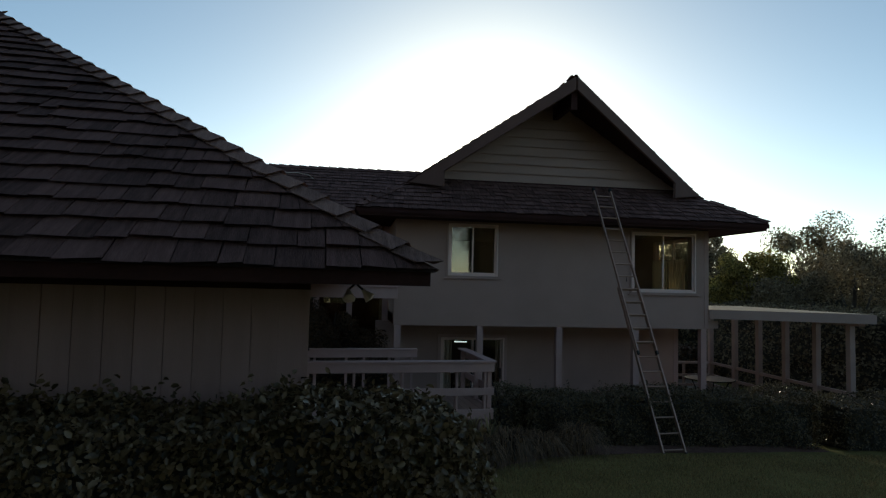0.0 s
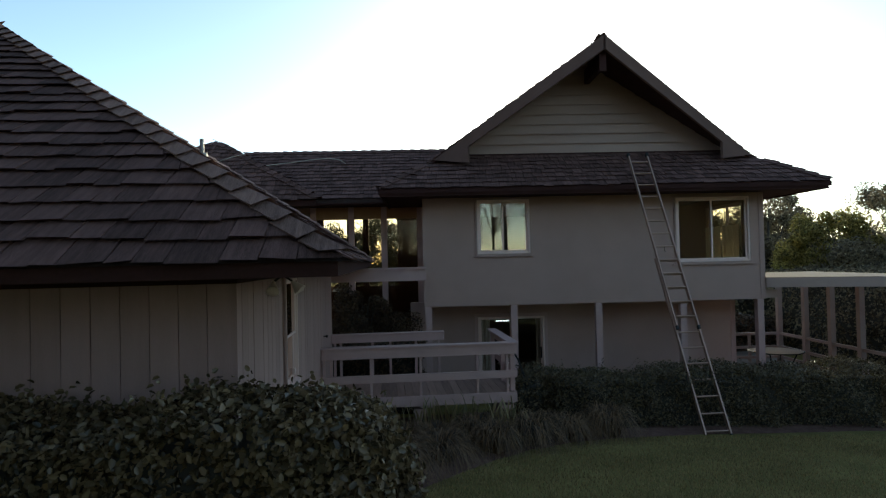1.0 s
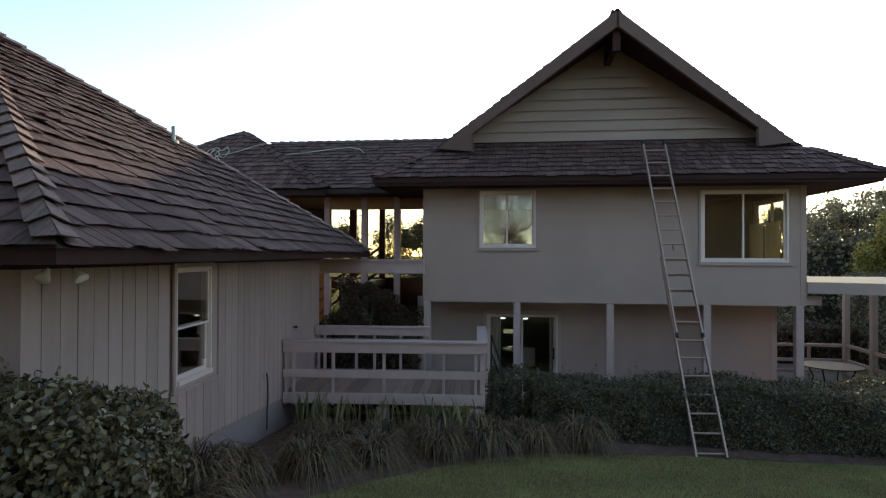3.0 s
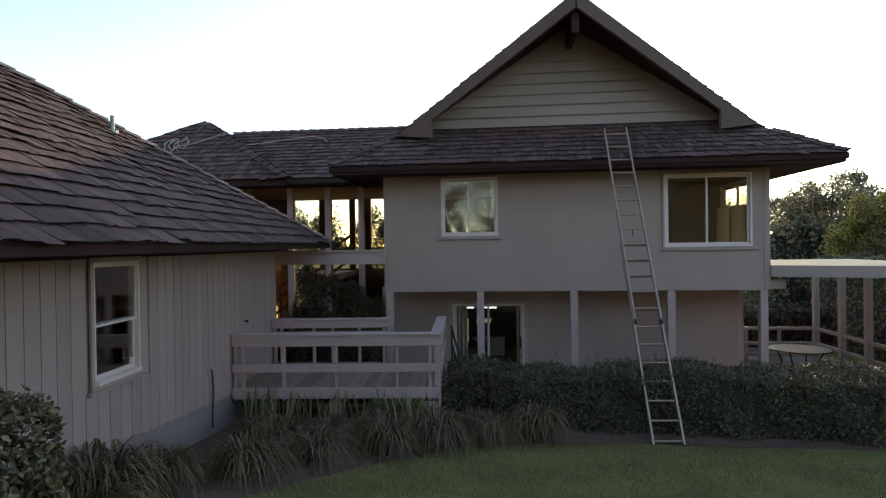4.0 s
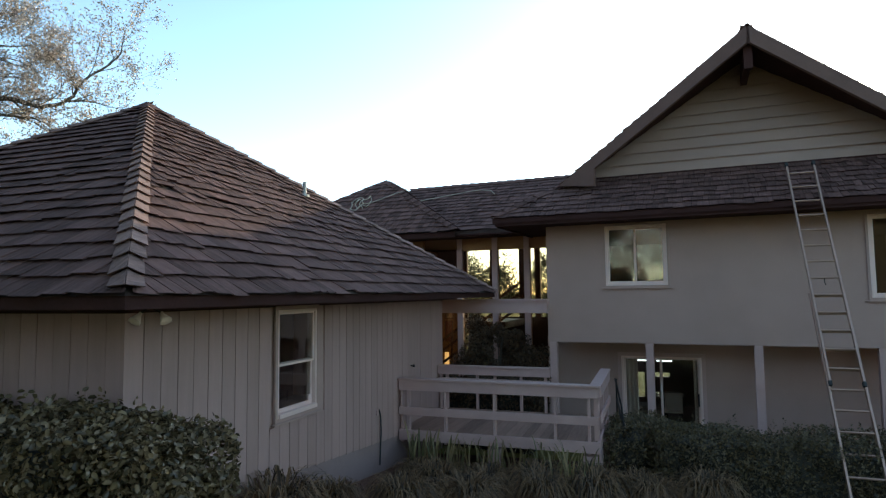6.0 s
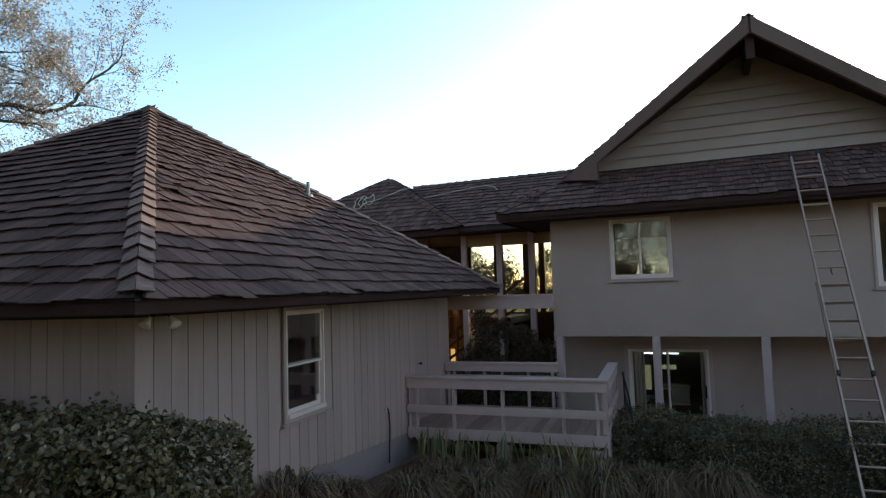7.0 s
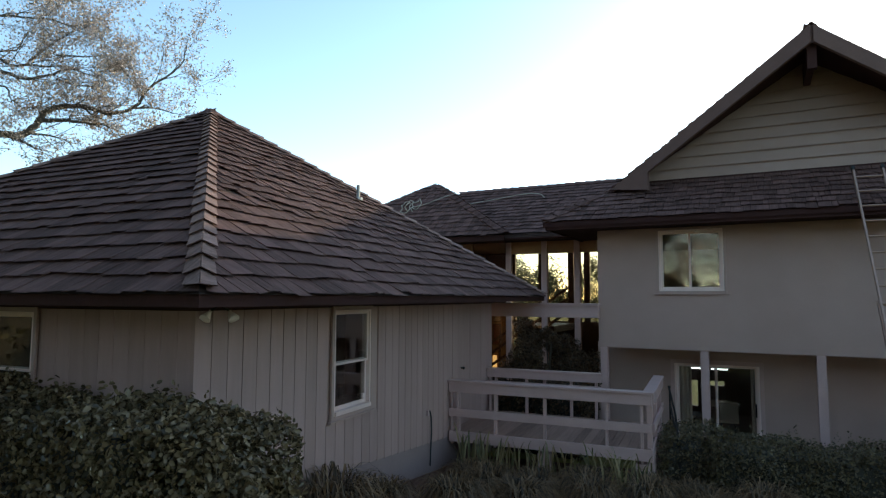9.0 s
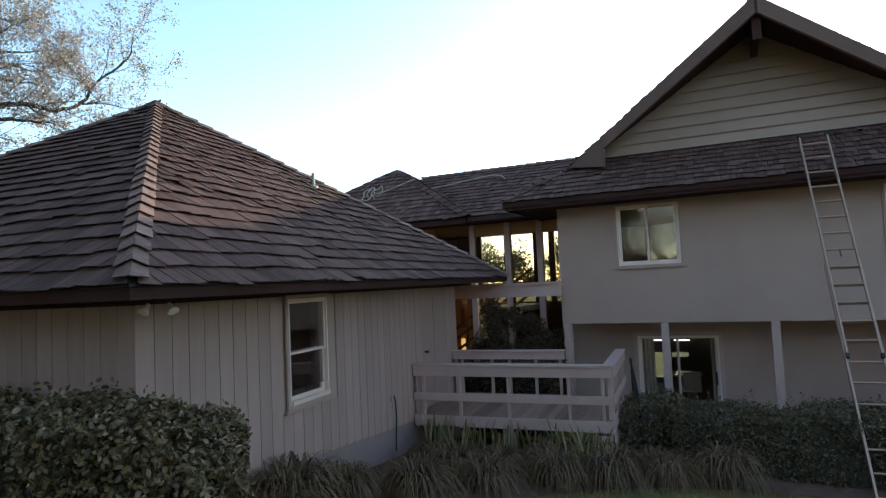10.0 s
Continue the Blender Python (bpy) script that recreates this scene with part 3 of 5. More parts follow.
# twin floodlight at the corner under the eave
flood = thing("floodlight", "pair of pale cone floodlights under the eave", "lamp", WING @ pose(0.80, 4.31, 3.056, 0, 0, -50) @ Matrix.Scale(0.62, 4))
part("mount", Build().box(-0.06, 0.06, -0.06, 0.06, -0.02, 0.03).tube([(0, 0, -0.02), (0, -0.11, -0.10)], 0.014).tube([(0, 0, -0.02), (0, 0.13, -0.10)], 0.014), METAL_DARK, flood)
for y, side_of in ((-0.11, -1), (0.13, 1)):
    aim = Vector((0.55, 0.42 * side_of, -0.72)).normalized()
    neck = Vector((-0.01, y, -0.10))
    part("shade", Build().tube([neck, neck + aim * 0.035, neck + aim * 0.06, neck + aim * 0.15, neck + aim * 0.165, neck + aim * 0.150], [0.022, 0.026, 0.040, 0.078, 0.080, 0.064], 16), LAMP_WHITE, flood, smooth=False)

# cable hanging down the wall, and a tap knob
cable = thing("cable", "black cable hanging down the siding", "cable", WING @ pose(WU, 9.3, 1.25))
part("cord", Build().tube([(0.01, -0.06, 0.02), (0.03, -0.02, 0.05), (0.03, 0.03, -0.05), (0.03, 0.05, -0.3), (0.03, 0.02, -0.55), (0.04, -0.02, -0.8)], 0.012, 6), RUBBER, cable)
part("outlet", Build().box(0, 0.03, -0.09, -0.04, -0.02, 0.06), TRIM, cable)
tap = thing("door_knob", "small dark knob on the siding", "knob", WING @ pose(WU, 10.68, 1.83))
part("knob", Build().tube([(0, 0, 0), (0.04, 0, 0), (0.05, 0, 0), (0.075, 0, 0)], [0.012, 0.012, 0.028, 0.022], 10), METAL_DARK, tap)

# ---- main house ----
MX0, MX1, MY, MYB = 1.50, 9.48, 13.83, 21.0
SZ, EAVE_Z, EAVE_Y, EX0, EX1 = 2.07, 4.69, 12.95, 0.56, 10.56
RX, SLOPE = 5.56, 0.65
RIDGE_Z = EAVE_Z + SLOPE * (RX - EX0)
GY, PROW_Y, RAKE_X0, RAKE_X1 = 14.37, 12.93, 1.98, 9.14
RBX, RBY = 1.66, 14.05      # foot of the rake, on the hip
main = thing("main_house", "two-storey taupe grey house with a dark prow gable", "house")
win1, win2 = (2.76, 3.98, 3.25, 4.50), (7.41, 9.15, 2.96, 4.47)
b = Build()
for x0, x1, z0, z1 in rects(MX0, MX1, SZ, 4.66, [win1, win2]):
    b.box(x0, x1, MY, MY + 0.15, z0, z1)
part("wall", b, GREY, main, "smooth taupe grey upper wall")
b = Build()
for y0, y1, z0, z1 in rects(MY + 0.15, MYB, SZ, 4.66, [(14.5, 16.35, 2.40, 4.42)]):
    b.box(MX1 - 0.15, MX1, y0, y1, z0, z1)
part("wall", b, GREY, main)
part("wall", Build().box(MX0, MX0 + 0.15, MY + 0.15, MYB, SZ, 4.66), GREY, main)
back_open = [(8.3, 8.6, 2.5, 4.3)]
b = Build()
for x0, x1, z0, z1 in rects(MX0 + 0.15, MX1 - 0.15, SZ, 4.66, back_open):
    b.box(x0, x1, MYB - 0.15, MYB, z0, z1)
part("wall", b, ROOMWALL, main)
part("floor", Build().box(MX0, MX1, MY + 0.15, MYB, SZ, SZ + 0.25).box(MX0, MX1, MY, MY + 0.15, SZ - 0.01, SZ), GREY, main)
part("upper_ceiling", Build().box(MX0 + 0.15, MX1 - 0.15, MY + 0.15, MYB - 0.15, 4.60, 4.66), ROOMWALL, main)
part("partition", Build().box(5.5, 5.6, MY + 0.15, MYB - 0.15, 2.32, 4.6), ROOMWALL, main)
flip = Matrix.Scale(-1, 4, (0, 1, 0))
window(main, pose(win1[0], MY, win1[2]) @ flip, win1[1] - win1[0], win1[3] - win1[2], "slide", trim=0.045)
window(main, pose(win2[0], MY, win2[2]) @ flip, win2[1] - win2[0], win2[3] - win2[2], "slide", trim=0.045)
for y0, y1 in ((14.5, 16.35),):
    window(main, Matrix.Translation((MX1, y0, 2.40)) @ Matrix.Rotation(radians(90), 4, "Z") @ flip, y1 - y0, 2.02, "slide", trim=0.06, glass=GLASS_CLEAR)
part("corner_board", Build().box(MX1 - 0.1, MX1 + 0.015, MY - 0.015, MY, SZ, 4.6), GREY, main)

# roof planes: left and right slope with the prow, and the skirt in front
ROOF_B = 22.0


def side_z(x):
    return EAVE_Z + SLOPE * (min(x, 2 * RX - x) - EX0)


def skirt_z(y):
    return EAVE_Z + SLOPE * (y - EAVE_Y)


TH = Vector((0, 0, -0.10))
left_poly = [Vector((EX0, EAVE_Y, EAVE_Z)), Vector((RBX, RBY, side_z(RBX))), Vector((RX, PROW_Y, RIDGE_Z)), Vector((RX, ROOF_B, RIDGE_Z)), Vector((EX0, ROOF_B, EAVE_Z))]
right_poly = [Vector((2 * RX - p.x, p.y, p.z)) for p in left_poly][::-1]
main_roof = part("roof", Build().slab([p + TH for p in left_poly], left_poly), BROWN, main, "steep shake roof with a dark prow gable")
part("roof_slope", Build().slab([p + TH for p in right_poly], right_poly), BROWN, main)
skirt = [Vector((EX0, EAVE_Y, EAVE_Z)), Vector((EX1, EAVE_Y, EAVE_Z)), Vector((RAKE_X1 - 0.02, GY, skirt_z(GY))), Vector((RAKE_X0 + 0.02, GY, skirt_z(GY)))]
part("skirt_deck", Build().slab([p + TH for p in skirt], skirt), BROWN, main)
run = GY - EAVE_Y
L_up = math.hypot(run, SLOPE * run)
shingle_face((EX0, EAVE_Y, EAVE_Z), (1, 0, 0), (0, 1, SLOPE), L_up, lambda s: (s / L_up * run, EX1 - EX0 - s / L_up * run), main_roof, lambda x, s: 2.0 < x < 7.4, expo=0.215)
half = RX - EX0
L_side = math.hypot(half, SLOPE * half)


def rake_y(x):
    """Front edge of the side slopes at x metres in from the eave."""
    if x < RBX - EX0:
        return EAVE_Y + x
    return RBY + (PROW_Y - RBY) * (x - (RBX - EX0)) / (RX - RBX)


shingle_face((EX0, ROOF_B, EAVE_Z), (0, -1, 0), (1, 0, SLOPE), L_side, lambda s: (0, ROOF_B - rake_y(s / L_side * half)), main_roof, None, expo=0.215)
shingle_face((EX1, 0, EAVE_Z), (0, 1, 0), (-1, 0, SLOPE), L_side, lambda s: (rake_y(s / L_side * half), ROOF_B), main_roof, None, expo=0.215)
nl, nr, nf = Vector((-SLOPE, 0, 1)).normalized(), Vector((SLOPE, 0, 1)).normalized(), Vector((0, -SLOPE, 1)).normalized()
hip_caps(main_roof, (EX0, EAVE_Y, EAVE_Z), (RBX, RBY, side_z(RBX)), nl, nf, 0.12)
hip_caps(main_roof, (EX1, EAVE_Y, EAVE_Z), (2 * RX - RBX, RBY, side_z(RBX)), nf, nr, 0.12)
hip_caps(main_roof, (RX, PROW_Y, RIDGE_Z), (RX, ROOF_B, RIDGE_Z), nl, nr, 0.13)
# eave soffit and fascia of the main roof
b = Build()
b.box(EX0 + 0.04, EX1 - 0.04, EAVE_Y + 0.04, EAVE_Y + 0.08, EAVE_Z - 0.16, EAVE_Z - 0.03)
b.box(EX0 + 0.04, EX0 + 0.08, EAVE_Y + 0.08, ROOF_B, EAVE_Z - 0.16, EAVE_Z - 0.03).box(EX1 - 0.08, EX1 - 0.04, EAVE_Y + 0.08, ROOF_B, EAVE_Z - 0.16, EAVE_Z - 0.03)
part("fascia", b, BROWN, main, "dark brown eave board")
b = Build().box(EX0 + 0.08, EX1 - 0.08, EAVE_Y + 0.08, MY, EAVE_Z - 0.13, EAVE_Z - 0.10)
b.box(EX0 + 0.08, MX0, MY, ROOF_B, EAVE_Z - 0.13, EAVE_Z - 0.10).box(MX1, EX1 - 0.08, MY, ROOF_B, EAVE_Z - 0.13, EAVE_Z - 0.10)
part("soffit", b, BROWN, main, "dark brown soffit")


# barge boards of the prow, with a heel at the foot
def barge(sign):
    def at(x, z):
        f = (x - RBX) / (RX - RBX)
        X = x if sign > 0 else 2 * RX - x
        return Vector((X, RBY + (PROW_Y - RBY) * f, z))
    zt = lambda x: side_z(x) + 0.02
    pts = [(RBX + 0.16, zt(RBX + 0.16) - 0.06), (2.62, 5.36), (2.62, zt(2.62) - 0.31), (RX, zt(RX) - 0.31), (RX, zt(RX))]
    out = Vector((-0.03 * sign, -0.055, 0))
    low = [at(x, z) for x, z in pts]
    return Build().slab(low, [p + out for p in low])


part("barge_board", barge(1), BARGE, main, "dark brown barge board")
part("barge_board", barge(-1), BARGE, main, "dark brown barge board")
part("ridge_beam", Build().box(RX - 0.06, RX + 0.06, PROW_Y + 0.12, GY, RIDGE_Z - 0.62, RIDGE_Z - 0.28).box(RX - 0.075, RX + 0.075, PROW_Y + 0.1, PROW_Y + 0.22, RIDGE_Z - 0.72, RIDGE_Z - 0.2), BROWN, main, "dark ridge beam end")
# lapped boards of the gable
gable = part("gable_wall", Build().slab([(RAKE_X0 + 0.2, GY + 0.06, 5.6), (RAKE_X1 - 0.2, GY + 0.06, 5.6), (RX, GY + 0.06, RIDGE_Z - 0.25)], [(RAKE_X0 + 0.2, GY + 0.12, 5.6), (RAKE_X1 - 0.2, GY + 0.12, 5.6), (RX, GY + 0.12, RIDGE_Z - 0.25)]), SIDING, main, "gable of wide lapped boards")
z, step = 5.66, 0.236
while z < RIDGE_Z - 0.35:
    x0 = EX0 + (z + 0.02 - EAVE_Z) / SLOPE + 0.12
    x1 = EX0 + (z + step - EAVE_Z) / SLOPE + 0.12
    if x0 < RX - 0.05:
        x1 = min(x1, RX - 0.01)
        low = [(x0, GY + 0.06, z), (2 * RX - x0, GY + 0.06, z), (2 * RX - x1, GY + 0.06, z + step + 0.01), (x1, GY + 0.06, z + step + 0.01)]
        high = [(x0, GY - 0.012, z - 0.012), (2 * RX - x0, GY - 0.012, z - 0.012), (2 * RX - x1, GY + 0.045, z + step + 0.01), (x1, GY + 0.045, z + step + 0.01)]
        part("lap_board", Build().slab(low, high), LAPS, gable)
    z += step
part("flashing", Build().box(RAKE_X0 + 0.3, RAKE_X1 - 0.3, GY - 0.02, GY + 0.06, 5.585, 5.66), BROWN, main)

# lower storey: recess behind posts
RY, FZ, RXE = 15.24, -0.33, 9.47
door_open = (2.85, 4.54, FZ, 1.66)
b = Build()
for x0, x1, z0, z1 in rects(MX0 - 0.35, RXE, FZ, SZ, [door_open]):
    b.box(x0, x1, RY, RY + 0.15, z0, z1)
part("lower_wall", b, GREY, main, "smooth grey wall in the shade of the overhang")
part("lower_wall", Build().box(RXE - 0.15, RXE, RY + 0.15, MYB, FZ, SZ), GREY, main)
part("lower_wall", Build().box(MX0, MX0 + 0.15, RY + 0.15, MYB, FZ, SZ), GREY, main)
b = Build()
for x0, x1, z0, z1 in rects(MX0 + 0.15, RXE - 0.15, FZ, SZ, [(2.54, 2.86, -0.17, 0.60), (3.12, 3.60, 0.47, 0.61)]):
    b.box(x0, x1, MYB - 0.15, MYB, z0, z1)
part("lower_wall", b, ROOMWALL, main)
part("corner_trim", Build().box(RXE - 0.11, RXE + 0.012, RY - 0.012, RY, FZ, SZ), TRIM, main)
post = Build().box(-0.075, 0.075, -0.075, 0.075, FZ, SZ - 0.005)
pm = post.mesh("post", TRIM)
for x in (1.60, 3.58, 5.56, 7.55, 9.38):
    o = part("post", pm, TRIM, main, "square grey post")
    o.matrix_basis = pose(x, MY + 0.09, 0)
# sliding door
dw, dh = door_open[1] - door_open[0], door_open[3] - door_open[2]
fr = Build()
for x0, x1, z0, z1 in ((0, 0.05, 0, dh), (dw - 0.05, dw, 0, dh), (0.05, dw - 0.05, dh - 0.03, dh), (0.05, dw - 0.05, 0, 0.03)):
    fr.box(x0, x1, -0.12, 0.03, z0, z1)
sd = part("sliding_door", fr, VINYL, main, "white-framed sliding glass door", bevel=0.004)
sd.matrix_basis = pose(door_open[0], RY, FZ) @ flip
part("casing", Build().box(-0.08, 0, 0, 0.025, 0, dh + 0.08).box(dw, dw + 0.08, 0, 0.025, 0, dh + 0.08).box(0, dw, 0, 0.025, dh, dh + 0.08), TRIM, sd)
for x0, x1, y in ((0.05, dw / 2 + 0.03, -0.03), (dw / 2 - 0.03, dw - 0.05, -0.075)):
    s = Build()
    for a0, a1, b0, b1 in ((x0, x0 + 0.04, 0.03, dh - 0.03), (x1 - 0.04, x1, 0.03, dh - 0.03), (x0 + 0.04, x1 - 0.04, 0.03, 0.11), (x0 + 0.04, x1 - 0.04, dh - 0.065, dh - 0.03)):
        s.box(a0, a1, y - 0.018, y + 0.018, b0, b1)
    leaf = part("door_leaf", s, VINYL, sd)
    pane = part("pane", Build().box(x0 + 0.045, x1 - 0.045, y - 0.003, y + 0.003, 0.1, dh - 0.06), GLASS, sd)
    pane.visible_shadow = False
part("handle", Build().box(dw - 0.10, dw - 0.07, -0.055, -0.02, 0.92, 1.2), METAL_DARK, sd, "dark pull handle")


def curtain(x0, x1, y, z0, z1, folds):
    c = Build()
    n = folds * 6
    pts = [(x0 + (x1 - x0) * i / n, y + 0.035 * math.sin(i / 6 * 2 * math.pi)) for i in range(n + 1)]
    for (xa, ya), (xb, yb) in zip(pts, pts[1:]):
        c.slab([(xa, ya, z0), (xb, yb, z0), (xb, yb + 0.004, z0), (xa, ya + 0.004, z0)], [(xa, ya, z1), (xb, yb, z1), (xb, yb + 0.004, z1), (xa, ya + 0.004, z1)])
    return c


for x0, x1, f in ((2.90, 3.18, 3), (4.36, 4.50, 2)):
    cu = thing("curtain", "pale gathered curtain inside the sliding door", "curtain", pose(0, 0, 0), group="door curtains")
    part("cloth", curtain(x0, x1, RY + 0.24, FZ + 0.03, 1.62, f), CURTAIN, cu)
THIN_CLOTH = leafy("thin_pale_cloth", (0.7600, 0.6600, 0.4900), (0.8400, 0.7400, 0.5600), rough=0.9, through=0.8)
for y0, y1, f in ((14.56, 15.36, 5), (15.48, 16.30, 5)):
    cu = thing("curtain", "pale half-height curtain in the upper side window", "curtain", pose(MX1 - 0.20, 0, 0, 0, 0, 90), group="half curtains")
    part("cloth", curtain(y0, y1, 0.0, 2.36, 3.86, f), THIN_CLOTH, cu)
part("lower_floor", Build().box(MX0, 13.2, MY - 0.3, MYB, FZ - 0.1, FZ), CONCRETE, main, "grey concrete patio floor")

# ---- glazed link between the wing and the main house ----
link = thing("glazed_link", "glazed stair hall between wing and house under a shake roof", "house")
LY, LX0, LX1 = 16.05, -3.4, 1.5
LE = 4.72
part("deck_slab", Build().box(LX0, LX1, LY - 0.1, 21.0, FZ - 0.1, FZ + 0.02), CONCRETE, link)
link_posts = Build().box(-0.075, 0.075, -0.08, 0.08, FZ, 4.60).mesh("post", TRIM)
for x in (-1.40, -0.40, 0.47, 1.42):
    o = part("post", link_posts, TRIM, link, "grey mullion post")
    o.matrix_basis = pose(x, LY, 0)
for z0, z1 in ((4.27, 4.62), (2.72, 2.95), (FZ, FZ + 0.3)):
    part("transom", Build().box(-1.40, LX1, LY - 0.05, LY + 0.05, z0, z1), TAN if z0 > 4 else TRIM, link)
xs = (-1.40, -0.40, 0.47, 1.42)
for a, c in zip(xs, xs[1:]):
    for z0, z1 in ((FZ + 0.3, 2.72), (2.95, 4.27)):
        pn = part("pane", Build().box(a + 0.07, c - 0.07, LY - 0.004, LY + 0.004, z0, z1), GLASS_CLEAR, link)
        pn.visible_shadow = False
part("wall", Build().box(LX0 - 4.5, -2.5, LY - 0.06, LY + 0.08, FZ, 4.62), TAN, link, "tan wall panel")
part("inner_wall", Build().box(-4.3, -4.2, LY + 0.08, 20.9, FZ, 4.62), TAN, link, "tan inner wall")
pn = part("pane", Build().box(-2.5, -1.47, LY - 0.004, LY + 0.004, FZ + 0.3, 4.27), GLASS_CLEAR, link)
pn.visible_shadow = False
lb_open = [(-3.45, -2.3, 0.5, 1.95), (-3.05, -2.2, 2.3, 4.64), (-1.95, -1.15, 2.3, 4.64), (-0.95, -0.6, 2.3, 4.64), (-0.4, 0.6, 2.3, 4.64)]
b = Build()
for x0, x1, z0, z1 in rects(-7.9, LX1, FZ, 4.67, lb_open):
    b.box(x0, x1, 20.9, 21.0, z0, z1)
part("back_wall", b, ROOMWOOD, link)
part("side_wall", Build().box(-7.9, -7.8, LY, 20.9, FZ, 4.67), TAN, link)
part("inner_wall", Build().box(-4.2, -1.98, 17.62, 17.70, FZ, 2.72), TAN, link, "tan inner wall behind the glass")
PRINT = surface("dark_red_print", (0.1375, 0.0375, 0.0217), (0.2750, 0.0750, 0.0435), scale=9, rough=0.5, bump=0.0)
PALE_PRINT = surface("pale_print", (0.4813, 0.3375, 0.1957), (0.7150, 0.5250, 0.3263), scale=9, rough=0.5, bump=0.0)
for x, z, w, h, print_mat in ((-2.41, 2.00, 0.22, 0.58, PRINT), (-2.39, 2.47, 0.20, 0.15, PALE_PRINT)):
    pic = thing("framed_picture", "small dark-framed picture on the tan hall wall", "picture", pose(x, 17.62, z), group="hall pictures")
    part("picture_frame", Build().box(-w / 2 - 0.02, w / 2 + 0.02, -0.025, 0, -h / 2 - 0.02, -h / 2).box(-w / 2 - 0.02, w / 2 + 0.02, -0.025, 0, h / 2, h / 2 + 0.02).box(-w / 2 - 0.02, -w / 2, -0.025, 0, -h / 2, h / 2).box(w / 2, w / 2 + 0.02, -0.025, 0, -h / 2, h / 2), ROOMWOOD, pic)
    part("print", Build().box(-w / 2, w / 2, -0.012, 0, -h / 2, h / 2), print_mat, pic)
hall_lamp = thing("table_lamp", "lit lamp with a warm paper shade in the stair hall", "lamp", pose(-2.40, 17.40, FZ))
part("stand", Build().tube([(0, 0, 0), (0, 0, 0.03), (0, 0, 0.06), (0, 0, 1.42)], [0.11, 0.11, 0.02, 0.015], 12), METAL_DARK, hall_lamp)
part("shade", Build().tube([(0, 0, 1.34), (0, 0, 1.72)], [0.07, 0.06], 16), glow("lamp_shade", (1.0, 0.62, 0.28), 0.35), hall_lamp, "warm glowing shade")
part("upper_floor", Build().box(-7.8, -0.9, 18.4, 20.9, 2.05, 2.25), ROOMWOOD, link)
part("link_ceiling", Build().box(-7.9, LX1, LY - 0.06, 21.0, 4.67, 4.71), ROOMWALL, link)
# stair with dark rails behind the glass
stair = thing("staircase", "dark wooden stair with diagonal rails behind glass", "stairs")
for i in range(13):
    part("tread", Build().box(-3.8 + 0.25 * i, -3.5 + 0.25 * i, 17.2, 18.2, FZ + 0.18 * (i + 1) - 0.04, FZ + 0.18 * (i + 1)), ROOMWOOD, stair)
for dz in (0.3, 0.65, 0.95):
    part("rail", Build().beam((-3.8, 17.18, FZ + 0.2 + dz), (-0.10, 17.18, FZ + 2.76 + dz), 0.04, 0.07), ROOMWOOD, stair)
for i in range(0, 13, 3):
    part("baluster", Build().box(-3.68 + 0.25 * i, -3.63 + 0.25 * i, 17.16, 17.2, FZ + 0.18 * (i + 1), FZ + 0.18 * (i + 1) + 1.0), ROOMWOOD, stair)
part("stringer", Build().beam((-3.8, 17.2, FZ + 0.1), (-0.5, 17.2, FZ + 2.35), 0.05, 0.25), ROOMWOOD, stair)

# link roof: a low hip block and a cross roof that runs into the main roof
HC, PK = Vector((-1.10, 14.95, LE)), Vector((-4.36, 17.32, 6.68))
blk = [Vector((-8.6, 14.95, LE)), HC, Vector((-1.10, 20.5, LE)), Vector((-8.6, 20.5, LE))]
PK2 = PK + Vector((-0.05, 0, 0))
b = Build().add([blk[0], blk[1], PK, PK2], [(0, 1, 2, 3)]).add([blk[1], blk[2], PK], [(0, 1, 2)]).add([blk[3], blk[0], PK2], [(0, 1, 2)]).add([blk[2], blk[3], PK2, PK], [(0, 1, 2, 3)]).add(blk, [(3, 2, 1, 0)])
link_roof = part("roof", b, ROOF_FELT, link, "hip roof of grey-brown shakes")
CR_Y, CR_Z = 17.65, 6.34
cross = [Vector((-3.9, 15.05, LE)), Vector((1.9, 15.05, LE)), Vector((3.2, CR_Y, CR_Z)), Vector((-3.9, CR_Y, CR_Z))]
part("cross_roof", Build().slab([p - Vector((0, 0, 0.1)) for p in cross], cross).slab([Vector((-3.9, CR_Y, CR_Z - 0.1)), Vector((3.2, CR_Y, CR_Z - 0.1)), Vector((2, 21.5, LE + 0.1)), Vector((-3.9, 21.5, LE + 0.1))], [Vector((-3.9, CR_Y, CR_Z)), Vector((3.2, CR_Y, CR_Z)), Vector((2, 21.5, LE + 0.2)), Vector((-3.9, 21.5, LE + 0.2))]), ROOF_FELT, link)
up = Vector((0, PK.y - HC.y, PK.z - LE))
H = up.length
shingle_face(blk[0], (1, 0, 0), up, H, lambda s: (4.2 * s / H, 7.5 - (HC.x - PK.x) * s / H), link_roof, None, expo=0.215)
upc = Vector((0, CR_Y - 15.05, CR_Z - LE))
shingle_face((-3.9, 15.05, LE), (1, 0, 0), upc, upc.length, lambda s: (max(0.0, 2.75 - 3.0 * s / upc.length), 5.8 + 1.3 * s / upc.length), link_roof, lambda x, s: x > 3.4, expo=0.215)
upe = Vector((PK.x - HC.x, 0, PK.z - LE))
shingle_face(HC, (0, 1, 0), upe, upe.length, lambda s: (2.37 * s / upe.length, 5.55 - 3.18 * s / upe.length), link_roof, None, expo=0.215)
hip_caps(link_roof, HC + Vector((0.08, -0.06, -0.02)), PK, Vector((0, -up.z, up.y)).normalized(), Vector((upe.z, 0, -upe.x)).normalized(), 0.13)
